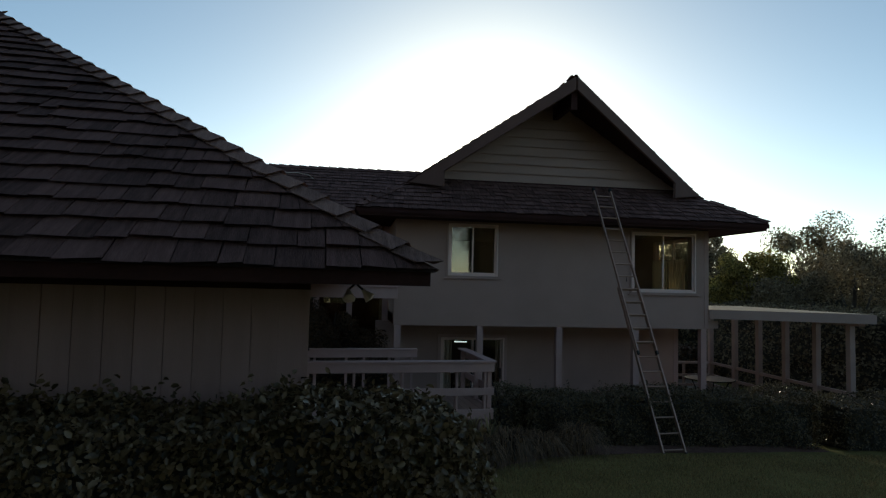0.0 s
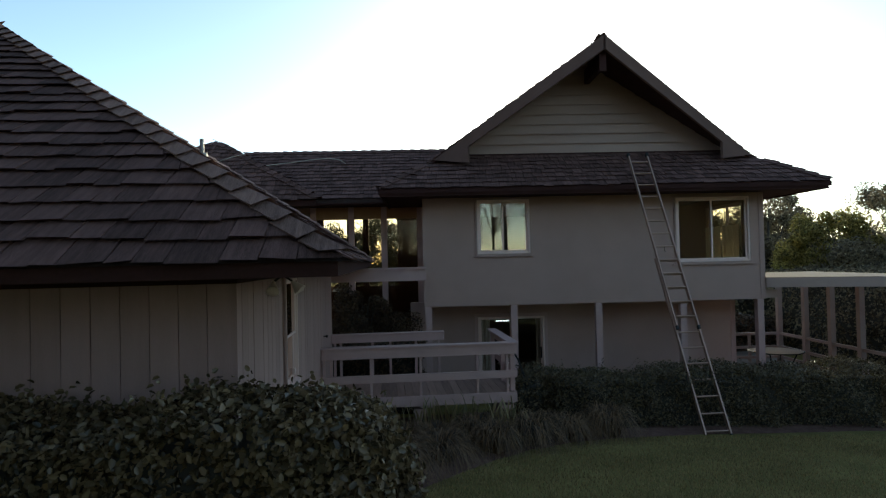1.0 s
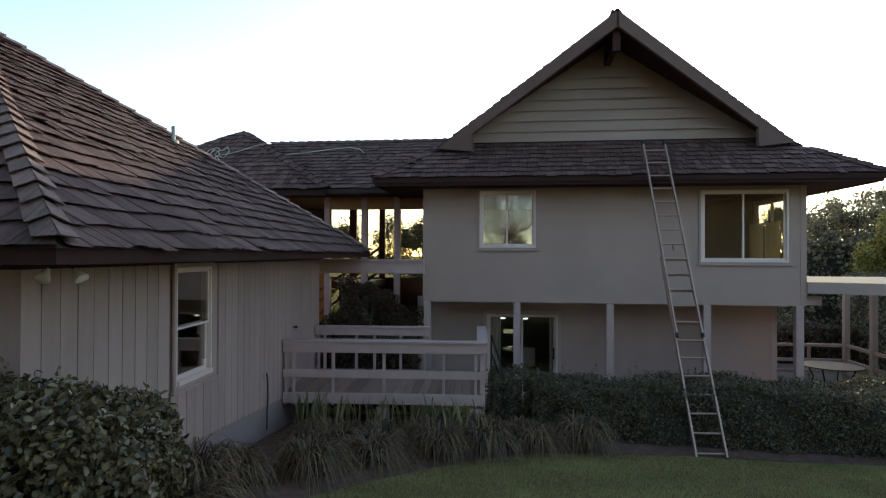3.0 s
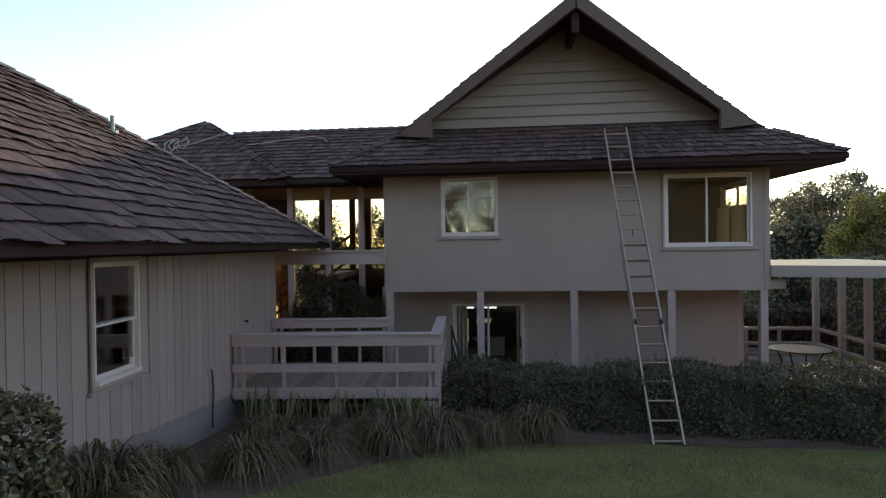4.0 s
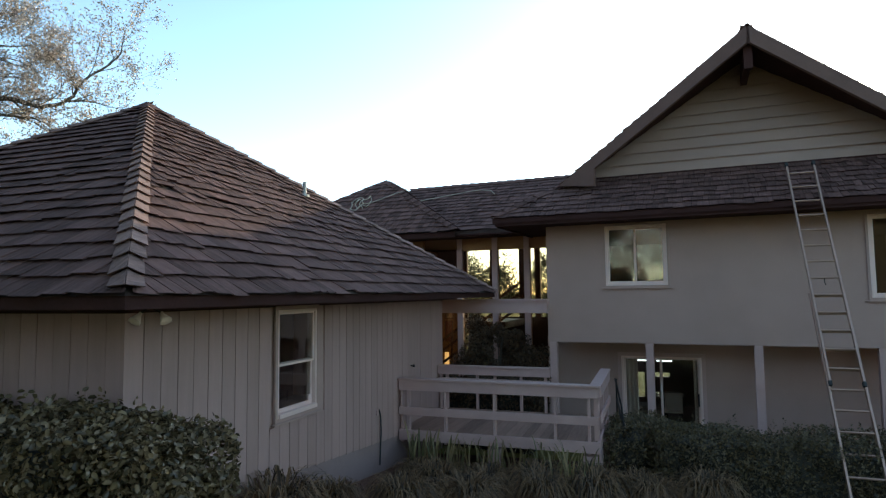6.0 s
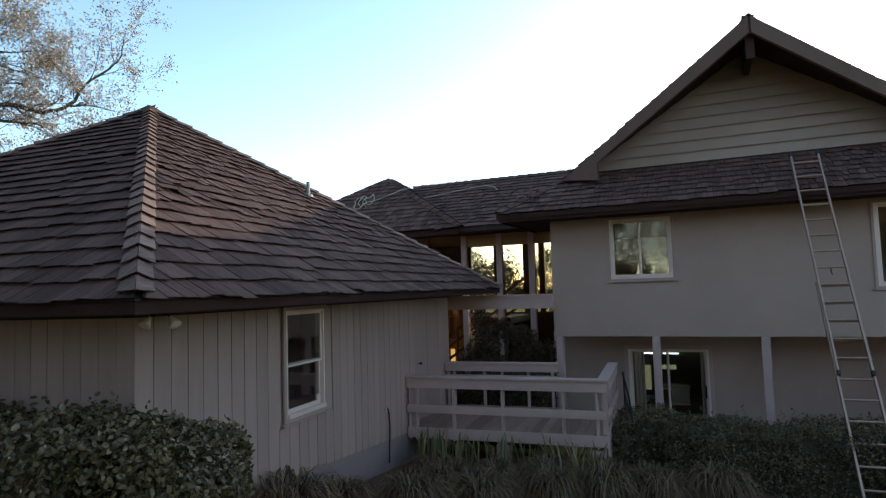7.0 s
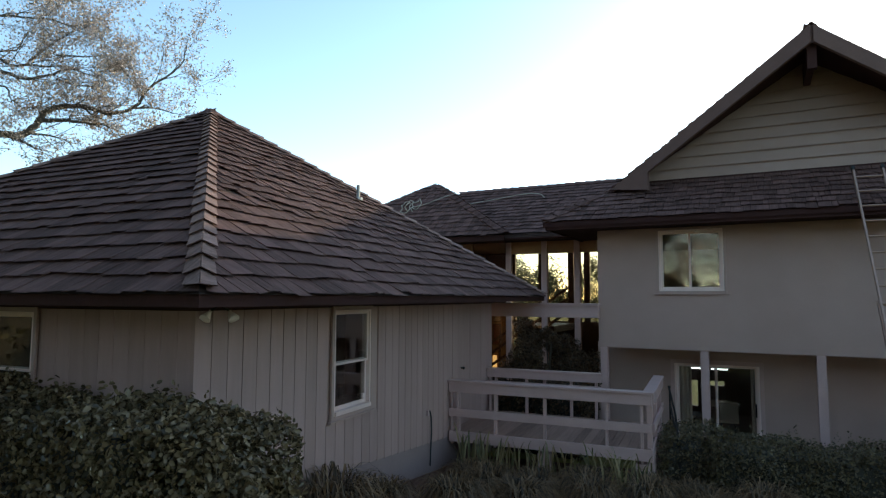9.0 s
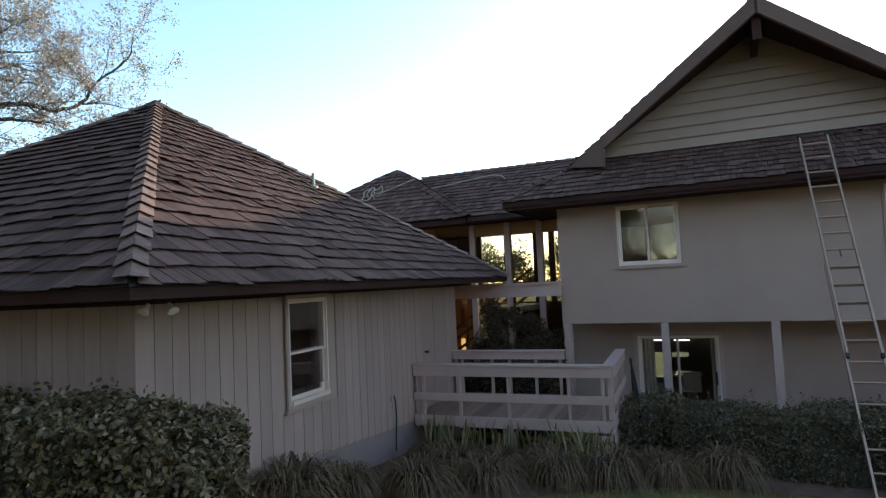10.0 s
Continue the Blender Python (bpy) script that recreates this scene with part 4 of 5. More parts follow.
hip_caps(link_roof, (-3.7, CR_Y, CR_Z), (3.2, CR_Y, CR_Z), Vector((0, -0.54, 0.84)), Vector((0, 0.4, 0.9)), 0.12)
part("fascia", Build().box(-8.6, -1.14, 15.0, 15.04, LE - 0.16, LE - 0.02).box(-1.14, 2.2, 15.09, 15.13, LE - 0.16, LE - 0.02), BROWN, link, "dark eave board")
part("soffit", Build().box(-8.6, 1.5, 15.04, LY - 0.06, LE - 0.13, LE - 0.1), BROWN, link)
# painted beam in front of the link, tied to both houses
part("front_beam", Build().box(-1.6, 1.56, 13.55, 13.69, 2.68, 2.94), TRIM, link, "grey painted beam", bevel=0.005)
part("beam_cap", Build().box(-1.6, 1.56, 13.5, 13.74, 2.94, 2.985), TRIM, link)

# hose lying on the roof
hose = thing("hose", "pale hose lying over the roof shakes", "hose")


def on_link(x, y):
    return max(LE + (y - 14.95) * (PK.z - LE) / (PK.y - HC.y) if x < -1.1 - (y - 14.95) * 1.375 else 0, LE + (y - 15.05) * (CR_Z - LE) / (CR_Y - 15.05)) + 0.11


path = [(-4.5, 16.1), (-4.2, 16.15), (-3.9, 16.3), (-3.6, 16.47), (-3.35, 16.55), (-3.15, 16.6)]
part("hose_run", Build().tube([(x, y, on_link(x, y)) for x, y in path], 0.013, 6), ROPE, hose, smooth=True)
path = [(-3.15, 16.6), (-2.8, 16.7), (-2.4, 16.8), (-2.0, 16.9), (-1.5, 17.04), (-1.1, 17.08), (-0.8, 16.98), (-0.62, 16.75)]
part("hose_run", Build().tube([(x, y, on_link(x, y)) for x, y in path], 0.013, 6), ROPE, hose, smooth=True)
coil = [(-4.62 + 0.03 * (a - 8) + (0.08 + 0.16 * abs(math.sin(0.9 * a))) * math.cos(a), 16.15 + (0.10 + 0.18 * abs(math.cos(0.7 * a))) * math.sin(a)) for a in np.linspace(0, 17, 80)]
part("hose_coil", Build().tube([(x, y, on_link(x, y) + 0.03 * math.sin(i)) for i, (x, y) in enumerate(coil)], 0.013, 6), ROPE, hose, smooth=True)

# ---- deck between the wing and the house ----
deck = thing("deck", "weathered grey wooden deck with a board railing", "deck", WING)
DU0, DU1, DV0, DV1, DZ = 0.46, 3.74, 10.12, 12.2, 0.83
u = DU0
while u < DU1 - 0.02:
    e = min(u + 0.14, DU1)
    part("plank", Build().box(u + 0.003, e - 0.003, DV0, DV1 + rnd.uniform(-0.01, 0.01), DZ - 0.035, DZ), DECKWOOD, deck)
    u = e
part("rim_board", Build().box(DU0, DU1, DV0 - 0.035, DV0, 0.66, DZ + 0.005), TRIM, deck, bevel=0.004)
part("rim_board", Build().box(DU1, DU1 + 0.035, DV0 - 0.035, DV1, 0.66, DZ + 0.005), TRIM, deck, bevel=0.004)
for v in (10.9, 11.5, 12.1):
    part("joist", Build().box(DU0, DU1, v, v + 0.05, 0.6, DZ - 0.036), DECKWOOD, deck)
for u in (DU1 - 0.12, 2.1):
    part("footing_post", Build().box(u - 0.1, u + 0.1, DV0 + 0.02, DV0 + 0.2, -0.1, 0.6), TRIM, deck)
part("skirt_board", Build().box(DU1 + 0.0, DU1 + 0.03, DV0 + 0.22, DV1, -0.1, 0.6), TRIM, deck)
RT = 1.69
for u in (0.50, 0.62, 1.28, 2.12, 3.10, 3.62):
    part("railing_post", Build().box(u - 0.021, u + 0.021, DV0 + 0.005, DV0 + 0.09, 0.62, RT - 0.04), TRIM, deck, bevel=0.004)
part("top_rail", Build().box(DU0 - 0.02, DU1 + 0.07, DV0 - 0.07, DV0 + 0.11, RT - 0.035, RT), TRIM, deck, "wide grey cap rail", bevel=0.005)
part("rail_board", Build().box(DU0, DU1 + 0.035, DV0 - 0.036, DV0 + 0.004, RT - 0.20, RT - 0.036), TRIM, deck, bevel=0.004)
part("mid_rail", Build().box(DU0, DU1 + 0.035, DV0 - 0.036, DV0 + 0.004, 1.08, 1.21), TRIM, deck, bevel=0.004)
for v in (DV0 + 0.14, 11.1, 12.15):
    part("railing_post", Build().box(DU1 - 0.05, DU1 + 0.03, v - 0.045, v + 0.045, 0.62, RT - 0.04), TRIM, deck, bevel=0.004)
part("top_rail", Build().box(DU1 - 0.1, DU1 + 0.08, DV0 + 0.112, 12.25, RT - 0.035, RT), TRIM, deck, bevel=0.005)
part("rail_board", Build().box(DU1 + 0.031, DU1 + 0.066, DV0 + 0.05, 12.25, RT - 0.20, RT - 0.036), TRIM, deck, bevel=0.004)
part("mid_rail", Build().box(DU1 + 0.036, DU1 + 0.066, DV0 + 0.05, 12.25, 1.08, 1.21), TRIM, deck, bevel=0.004)
# rear railing with boards at the back edge of the deck
RV, RU1 = 12.1, 2.72
part("top_rail", Build().box(DU0, RU1, RV - 0.07, RV + 0.08, RT - 0.035, RT), TRIM, deck, bevel=0.004)
part("rail_board", Build().box(DU0, RU1, RV - 0.036, RV, RT - 0.18, RT - 0.036), TRIM, deck, bevel=0.004)
part("mid_rail", Build().box(DU0, RU1, RV - 0.036, RV, 1.19, 1.44), TRIM, deck, bevel=0.004)
for u in (0.52, 0.64, 1.27, 1.63, 2.15, 2.62):
    part("railing_post", Build().box(u - 0.024, u + 0.024, RV + 0.002, RV + 0.07, 0.62, RT - 0.036), TRIM, deck)
# stair rail in dark metal at the deck's side
sr = thing("stair_handrail", "thin black metal handrail beside the deck steps", "handrail", WING)
part("handrail", Build().tube([(3.92, 12.2, 1.5), (3.92, 11.9, 1.55), (4.05, 11.2, 1.2), (4.1, 10.9, 0.9), (4.12, 10.7, 0.4)], 0.018, 8), METAL_DARK, sr, smooth=True)
part("handrail", Build().tube([(3.92, 12.2, 1.18), (4.04, 11.3, 0.95), (4.09, 10.95, 0.62), (4.11, 10.75, 0.2)], 0.018, 8), METAL_DARK, sr, smooth=True)
part("handrail_post", Build().tube([(3.92, 12.15, 0.0), (3.92, 12.15, 1.52)], 0.015, 8), METAL_DARK, sr)

# ---- covered porch beyond the house ----
porch = thing("covered_porch", "flat-roofed porch on grey posts beside the house", "porch")
poly = [Vector((9.49, 13.8, 0)), Vector((12.92, 12.45, 0)), Vector((12.92, 17.42, 0)), Vector((9.49, 17.42, 0))]
low = [Vector((p.x, p.y, 2.46)) for p in poly]
ROOFTOP = surface("pale_roof_membrane", (0.4200, 0.3100, 0.2200), (0.6200, 0.4700, 0.3400), scale=2, fine=30, rough=0.9, stain=0.5)
part("porch_roof", Build().slab(low, [p + Vector((0, 0, 0.10)) for p in low]), ROOFTOP, porch, "pale flat roof")
part("fascia", Build().slab([Vector((9.49, 13.76, 2.33)), Vector((12.95, 12.38, 2.33)), Vector((12.95, 12.44, 2.33)), Vector((9.49, 13.82, 2.33))], [Vector((9.49, 13.76, 2.55)), Vector((12.95, 12.38, 2.55)), Vector((12.95, 12.44, 2.55)), Vector((9.49, 13.82, 2.55))]), PORCH_GREY, porch, "wide grey fascia board")
part("beam", Build().box(12.66, 12.84, 12.6, 18.85, 2.26, 2.46), PORCH_GREY, porch)
pp = Build().box(-0.07, 0.07, -0.07, 0.07, -0.6, 2.26).mesh("post", PORCH_GREY)
for y in (18.80, 17.48, 16.33, 15.2, 14.05, 12.95):
    o = part("post", pp, PORCH_GREY, porch, "square grey post")
    o.matrix_basis = pose(12.75, y, 0)
part("corbel", Build().box(9.49, 9.85, 13.95, 14.05, 2.07, 2.26), PORCH_GREY, porch)
for z0, z1 in ((0.54, 0.62), (0.12, 0.20), (-0.2, -0.12)):
    part("rail", Build().box(9.2, 12.66, 18.76, 18.84, z0, z1), PORCH_GREY, porch)
    part("rail", Build().box(12.71, 12.79, 12.9, 18.72, z0, z1), PORCH_GREY, porch)
for x in (10.0, 10.9, 11.8):
    part("railing_post", Build().box(x - 0.04, x + 0.04, 18.842, 18.9, FZ, 0.62), PORCH_GREY, porch)
table = thing("patio_table", "round patio table, its glass top coloured pale for sky glare", "table", pose(11.25, 16.5, FZ))
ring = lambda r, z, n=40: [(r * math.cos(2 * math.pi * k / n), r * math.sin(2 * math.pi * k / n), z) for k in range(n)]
part("tabletop", Build().slab(ring(0.7, 0.72), ring(0.7, 0.735)), TABLE_GLARE, table, "glass top with sky glare in its colour")
part("rim", Build().tube(ring(0.7, 0.728) + [(0.7, 0, 0.728)], 0.014, 6), METAL_DARK, table)
for k in range(4):
    a = math.pi / 4 + k * math.pi / 2
    part("leg", Build().tube([(0.5 * math.cos(a), 0.5 * math.sin(a), 0), (0.4 * math.cos(a), 0.4 * math.sin(a), 0.4), (0.55 * math.cos(a), 0.55 * math.sin(a), 0.72)], 0.018, 6), METAL_DARK, table)
stump = thing("bollard", "short grey wooden post at the end of the hedge", "post", pose(10.35, 11.9, 0))
part("shaft", Build().box(-0.07, 0.07, -0.07, 0.07, -0.3, 0.85), TRIM, stump, bevel=0.006)
part("cap", Build().box(-0.09, 0.09, -0.09, 0.09, 0.85, 0.89), TRIM, stump)

# ---- extension ladder against the eave ----
ladder = thing("extension_ladder", "long aluminium extension ladder leaning on the eave", "ladder")
foot_l, top_l = Vector((6.33, 10.27, -0.06)), Vector((6.075, 13.165, 5.33))
ladder_dir = (top_l - foot_l).normalized()
side = Vector((1, 0.06, 0)).normalized()
nrm_l = side.cross(ladder_dir).normalized()
Lm = (top_l - foot_l).length
Wb, Wt = 0.46, 0.425


def rail(x, s0, s1, lift, w, d):
    return Build().beam(foot_l + side * x + ladder_dir * s0 + nrm_l * lift, foot_l + side * x + ladder_dir * s1 + nrm_l * lift, d, w, up=side)


base_sec = part("base_section", rail(0.0, 0.03, 3.55, 0.0, 0.03, 0.07), ALU, ladder)
part("stile", rail(Wb, 0.03, 3.55, 0.0, 0.03, 0.07), ALU, ladder)
off = (Wb - Wt) / 2
for x in (off, Wb - off):
    part("stile", rail(x, 2.05, Lm, 0.05, 0.028, 0.06), ALU, ladder)
rung0, pitch_l = 0.12, 0.3065
for i in range(20):
    s = rung0 + pitch_l * i
    if s < 3.5:
        part("rung", Build().tube([foot_l + side * 0.01 + ladder_dir * s, foot_l + side * (Wb - 0.01) + ladder_dir * s], 0.017, 8), ALU, ladder)
    if s > 2.1:
        part("rung", Build().tube([foot_l + side * (off + 0.01) + ladder_dir * s + nrm_l * 0.05, foot_l + side * (Wb - off - 0.01) + ladder_dir * s + nrm_l * 0.05], 0.017, 8), ALU, ladder)
for x in (0.0, Wb):
    part("foot_pad", Build().beam(foot_l + side * x + ladder_dir * -0.02, foot_l + side * x + ladder_dir * 0.06, 0.09, 0.045, up=side), RUBBER, ladder)
for x in (off, Wb - off):
    part("end_cap", Build().beam(foot_l + side * x + ladder_dir * (Lm - 0.03) + nrm_l * 0.05, foot_l + side * x + ladder_dir * (Lm + 0.05) + nrm_l * 0.05, 0.08, 0.045, up=side), RUBBER, ladder)
    part("rail_shoe", Build().beam(foot_l + side * x + ladder_dir * 2.0 + nrm_l * 0.05, foot_l + side * x + ladder_dir * 2.07 + nrm_l * 0.05, 0.07, 0.04, up=side), RUBBER, ladder)

part("rope_hook", Build().tube([foot_l + side * 0.23 + ladder_dir * 3.79 + nrm_l * 0.05, foot_l + side * 0.23 + ladder_dir * 3.79 + nrm_l * 0.05 + Vector((0, -0.01, -0.07)), foot_l + side * 0.245 + ladder_dir * 3.79 + nrm_l * 0.05 + Vector((0, -0.01, -0.11))], 0.008, 5), METAL_DARK, ladder)
# furniture just inside the sliding door
dining = thing("dining_table", "round dining table inside the sliding door", "table", pose(3.62, 18.0, FZ))
part("tabletop", Build().slab(ring(0.46, 0.71), ring(0.46, 0.745)), TABLE_GLARE, dining, "round top with window glare in its colour")
part("pedestal", Build().tube([(0, 0, 0.02), (0, 0, 0.1), (0, 0, 0.6), (0, 0, 0.71)], [0.25, 0.05, 0.04, 0.12], 14), METAL_DARK, dining)


def dining_chair(m):
    c = thing("dining_chair", "pale grey dining chair at the table inside", "chair", m, group="dining chairs")
    part("seat", Build().box(-0.22, 0.22, -0.22, 0.22, 0.43, 0.47), CURTAIN, c, bevel=0.01)
    part("backrest", Build().box(-0.21, 0.21, 0.19, 0.22, 0.5, 0.92), CURTAIN, c, bevel=0.01)
    for x in (-0.19, 0.19):
        for y in (-0.19, 0.19):
            part("leg", Build().box(x - 0.018, x + 0.018, y - 0.018, y + 0.018, 0, 0.43), METAL_DARK, c)
    return c


ch = dining_chair(pose(2.80, 17.3, FZ, 0, 0, 160))
copy_thing(ch, pose(3.82, 17.2, FZ, 0, 0, 190))
panel = thing("strip_lamp", "bright strip lamp hung from the lower room's ceiling", "lamp", pose(3.12, 16.9, 1.39), group="strip lamps")
part("diffuser", Build().box(-0.22, 0.14, -0.04, 0.04, -0.015, 0.02), glow("strip_light", (0.95, 0.97, 1.0), 0.9), panel)
part("housing", Build().box(-0.24, 0.16, -0.05, 0.05, 0.02, 0.05), ROOMWOOD, panel, bevel=0.004)
for x in (-0.16, 0.08):
    part("hanger", Build().tube([(x, 0, 0.06), (x, 0, 0.62)], 0.006, 6), METAL_DARK, panel)
copy_thing(panel, pose(3.72, 16.9, 1.39))


# ---- plants ----
def hedge_shell(x0, x1, y0, y1, ztop, n, fray=0.10, round_right=0.0, fall=0.0):
    """Random points on the front, top, ends and back of a hedge, with their outward normals."""
    areas = np.array([(x1 - x0) * 1.4, (x1 - x0) * (y1 - y0) * 1.2, (y1 - y0) * 1.4, (y1 - y0) * 1.4, (x1 - x0) * 0.5])
    pick = rng.choice(5, n, p=areas / areas.sum())
    u, v = rng.random(n), rng.random(n)
    P, N = np.zeros((n, 3)), np.zeros((n, 3))
    xx, yy = x0 + (x1 - x0) * u, y0 + (y1 - y0) * v
    zb = np.array([ground_z(a, c) for a, c in zip(xx, np.full(n, y0))]) + 0.02
    zt = ztop - fall * (x1 - xx) + 0.05 * np.sin(xx * 2.1) + 0.035 * np.sin(xx * 5.3 + 1) + 0.03 * np.sin(yy * 7 + xx)
    zz = zb + (zt - zb) * v
    bulge = 0.06 * np.sin(xx * 3.1 + zz * 4) + 0.05 * np.sin(zz * 6 + xx * 7)
    for k in range(5):
        m = pick == k
        if k == 0:
            P[m], N[m] = np.stack([xx, y0 + bulge, zz], 1)[m], (0, -1, 0.35)
        elif k == 1:
            P[m], N[m] = np.stack([xx, y0 + (y1 - y0) * v, zt], 1)[m], (0, -0.15, 1)
        elif k in (2, 3):
            z2 = zb + (zt - zb) * u
            ends = np.stack([np.where(k == 2, x1, x0) + bulge, y0 + (y1 - y0) * v, z2], 1)
            P[m], N[m] = ends[m], ((1, 0, 0.3) if k == 2 else (-1, 0, 0.3))
        else:
            P[m], N[m] = np.stack([xx, y1 + bulge, zz], 1)[m], (0, 1, 0.3)
    if round_right:
        d = np.clip((P[:, 0] - (x1 - round_right)) / round_right, 0, 1)
        mid = (y0 + y1) / 2
        P[:, 1] = mid + (P[:, 1] - mid) * np.sqrt(1 - 0.75 * d ** 2)
        P[:, 2] -= 0.22 * d ** 2 * (P[:, 2] > ztop - 0.4)
    P -= N * (rng.random(n) ** 1.5 * fray)[:, None]
    P += N * (np.clip(rng.normal(0, 0.03, n), -0.03, 0.10))[:, None]
    return P, N


def hedge(label, x0, x1, y0, y1, ztop, n, size, material, inset=0.13, round_right=0.0, sprigs=0, fall=0.0):
    h = thing("hedge", label, "hedge")
    # Dark boxes close the hedge and stand in for its shaded inside.
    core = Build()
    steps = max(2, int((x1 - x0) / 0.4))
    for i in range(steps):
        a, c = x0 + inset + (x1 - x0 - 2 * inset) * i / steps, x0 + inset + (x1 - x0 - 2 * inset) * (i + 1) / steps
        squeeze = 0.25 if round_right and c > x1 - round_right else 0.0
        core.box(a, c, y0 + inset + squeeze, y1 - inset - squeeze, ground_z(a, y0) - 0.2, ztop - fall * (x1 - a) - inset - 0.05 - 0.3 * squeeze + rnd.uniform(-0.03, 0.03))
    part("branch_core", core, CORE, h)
    P, N = hedge_shell(x0, x1, y0, y1, ztop, n, round_right=round_right, fall=fall)
    if sprigs:
        sp, sn = [], []
        for _ in range(sprigs):
            x, y = rnd.uniform(x0 + 0.1, x1 - 0.15), rnd.uniform(y0 + 0.1, y1 - 0.1)
            lean = Vector((rnd.uniform(-0.5, 0.5), rnd.uniform(-0.5, 0.3), 1)).normalized()
            L = rnd.uniform(0.12, 0.32)
            for k in range(11):
                p = Vector((x, y, ztop - fall * (x1 - x) - 0.12)) + lean * L * k / 10
                sp.append(p + Vector((rnd.uniform(-0.03, 0.03), rnd.uniform(-0.03, 0.03), 0)))
                sn.append((rnd.uniform(-1, 1), rnd.uniform(-1, 1), 0.6))
        P, N = np.concatenate([P, np.array(sp)]), np.concatenate([N, np.array(sn)])
    ob = leaves("foliage", P, N, size, material, 0.8, h, 0.6, True)
    tagged(ob, kind="stuff")
    return h


hedge("tall glossy broadleaf hedge in front of the wing", -7.5, 1.24, 3.30, 4.25, 2.27, 56000, 0.050, LEAF, round_right=0.5, sprigs=150, fall=0.022)
hedge("glossy broadleaf shrub at the hedge end beside the corner", 0.62, 1.37, 3.50, 4.70, 2.04, 10000, 0.050, LEAF, round_right=0.5, sprigs=46)
hedge("long clipped dark green hedge below the posts", 3.85, 10.05, 10.75, 11.85, 0.95, 30000, 0.042, LEAF_R, sprigs=60)
hedge("small square clipped bush at the hedge end", 3.08, 3.80, 10.9, 12.2, 0.93, 6000, 0.042, LEAF_R)
hedge("further clipped hedge beyond the bollard", 10.5, 17.5, 10.6, 11.9, 0.85, 14000, 0.05, LEAF_R)


def blades(n, reach, height, width, droop, segs=5, spread=0.12):
    """Arching strap leaves from one crown."""
    V, T = [], []
    for _ in range(n):
        a = rng.uniform(0, 2 * math.pi)
        out = np.array([math.cos(a), math.sin(a), 0])
        sd = np.array([-math.sin(a), math.cos(a), 0])
        r, h, w = reach * rng.uniform(0.45, 1.15), height * rng.uniform(0.6, 1.15), width * rng.uniform(0.7, 1.2)
        o = out * rng.uniform(0, spread) + sd * rng.uniform(-spread, spread)
        k0 = len(V)
        for i in range(segs + 1):
            t = i / segs
            p = o + out * r * (t ** 1.35) + np.array([0, 0, h * (1 - (1 - t) ** 2) - droop * h * t ** 3])
            ww = w * (1 - t ** 2.2) + 0.001
            V += [p - sd * ww / 2, p + sd * ww / 2]
        for i in range(segs):
            q = k0 + 2 * i
            T += [(q, q + 1, q + 3), (q, q + 3, q + 2)]
    return np.array(V), np.array(T)


TURF_CLUMPS = [raw_mesh("lily_turf", *blades(460, reach, height, 0.0125, droop, 8, 0.15), BLADE) for reach, height, droop in ((0.56, 0.60, 1.08), (0.62, 0.56, 1.12), (0.54, 0.66, 1.02), (0.60, 0.62, 1.1), (0.66, 0.54, 1.15))]
IRIS_BLADES = [raw_mesh("blade", *blades(1, 0.16, 0.66, 0.028, 0.10, spread=0.02), IRIS) for _ in range(8)]


def clump(meshes, x, y, s, name, label, category, group):
    ob = new(name, rnd.choice(meshes))
    ob.matrix_basis = pose(x, y, ground_z(x, y) + 0.04, 0, 0, rnd.uniform(0, 360)) @ Matrix.Scale(s, 4)
    return tagged(ob, label, category, group)


rows = [(0.62, 5.40), (0.42, 6.08), (0.56, 6.85), (1.12, 7.58), (1.72, 8.40), (2.50, 9.00), (3.15, 9.45), (3.85, 9.85), (4.55, 10.12), (0.75, 9.05), (1.10, 8.75), (1.60, 9.25), (2.25, 9.55), (2.95, 9.90), (3.60, 10.25)]
for k, (x, y) in enumerate(rows):
    clump(TURF_CLUMPS, x + rnd.uniform(-0.06, 0.06), y + rnd.uniform(-0.06, 0.06), rnd.uniform(0.88, 1.1) * (1.22 if k < 2 else 1.0), "grass_clump", "arching dark green lily turf clump in the bed", "grass", "lily turf clumps")
for x, y in ((0.25, 9.75), (0.5, 9.85), (0.75, 9.7), (1.0, 9.9), (1.3, 9.85), (1.6, 9.95), (1.95, 9.95), (2.3, 10.05), (2.6, 9.9), (2.75, 9.35), (3.0, 9.95)):
    iris = thing("iris_clump", "upright pale green sword-leaved plant before the deck", "plant", pose(x, y, ground_z(x, y) + 0.04), "sword-leaved plants")
    size = rnd.uniform(0.95, 1.25)
    for _ in range(18):
        ob = new("blade", rnd.choice(IRIS_BLADES))
        ob.parent = iris
        ob.matrix_basis = pose(rnd.gauss(0, 0.09), rnd.gauss(0, 0.07), 0, rnd.gauss(0, 7), rnd.gauss(0, 7), rnd.uniform(0, 360)) @ Matrix.Scale(size * rnd.uniform(0.7, 1.1), 4)

# short blades over the part of the lawn that lies nearest
n = 90000
px, py = rng.uniform(0.6, 11, n), rng.uniform(4.6, 10.6, n)
edge_x = np.interp(py, [p[1] for p in bed_edge[:9]], [p[0] for p in bed_edge[:9]])
keep = (px > edge_x + rng.normal(0.0, 0.10, n)) & ((py < 10.15) | (px < 4))
px, py = px[keep], py[keep]
pz = np.array([ground_z(a, c) for a, c in zip(px, py)])
base = np.stack([px, py, pz], 1)
ang = rng.uniform(0, 2 * math.pi, len(px))
sdv = np.stack([np.cos(ang), np.sin(ang), 0 * ang], 1)
hh = rng.uniform(0.02, 0.05, len(px))[:, None]
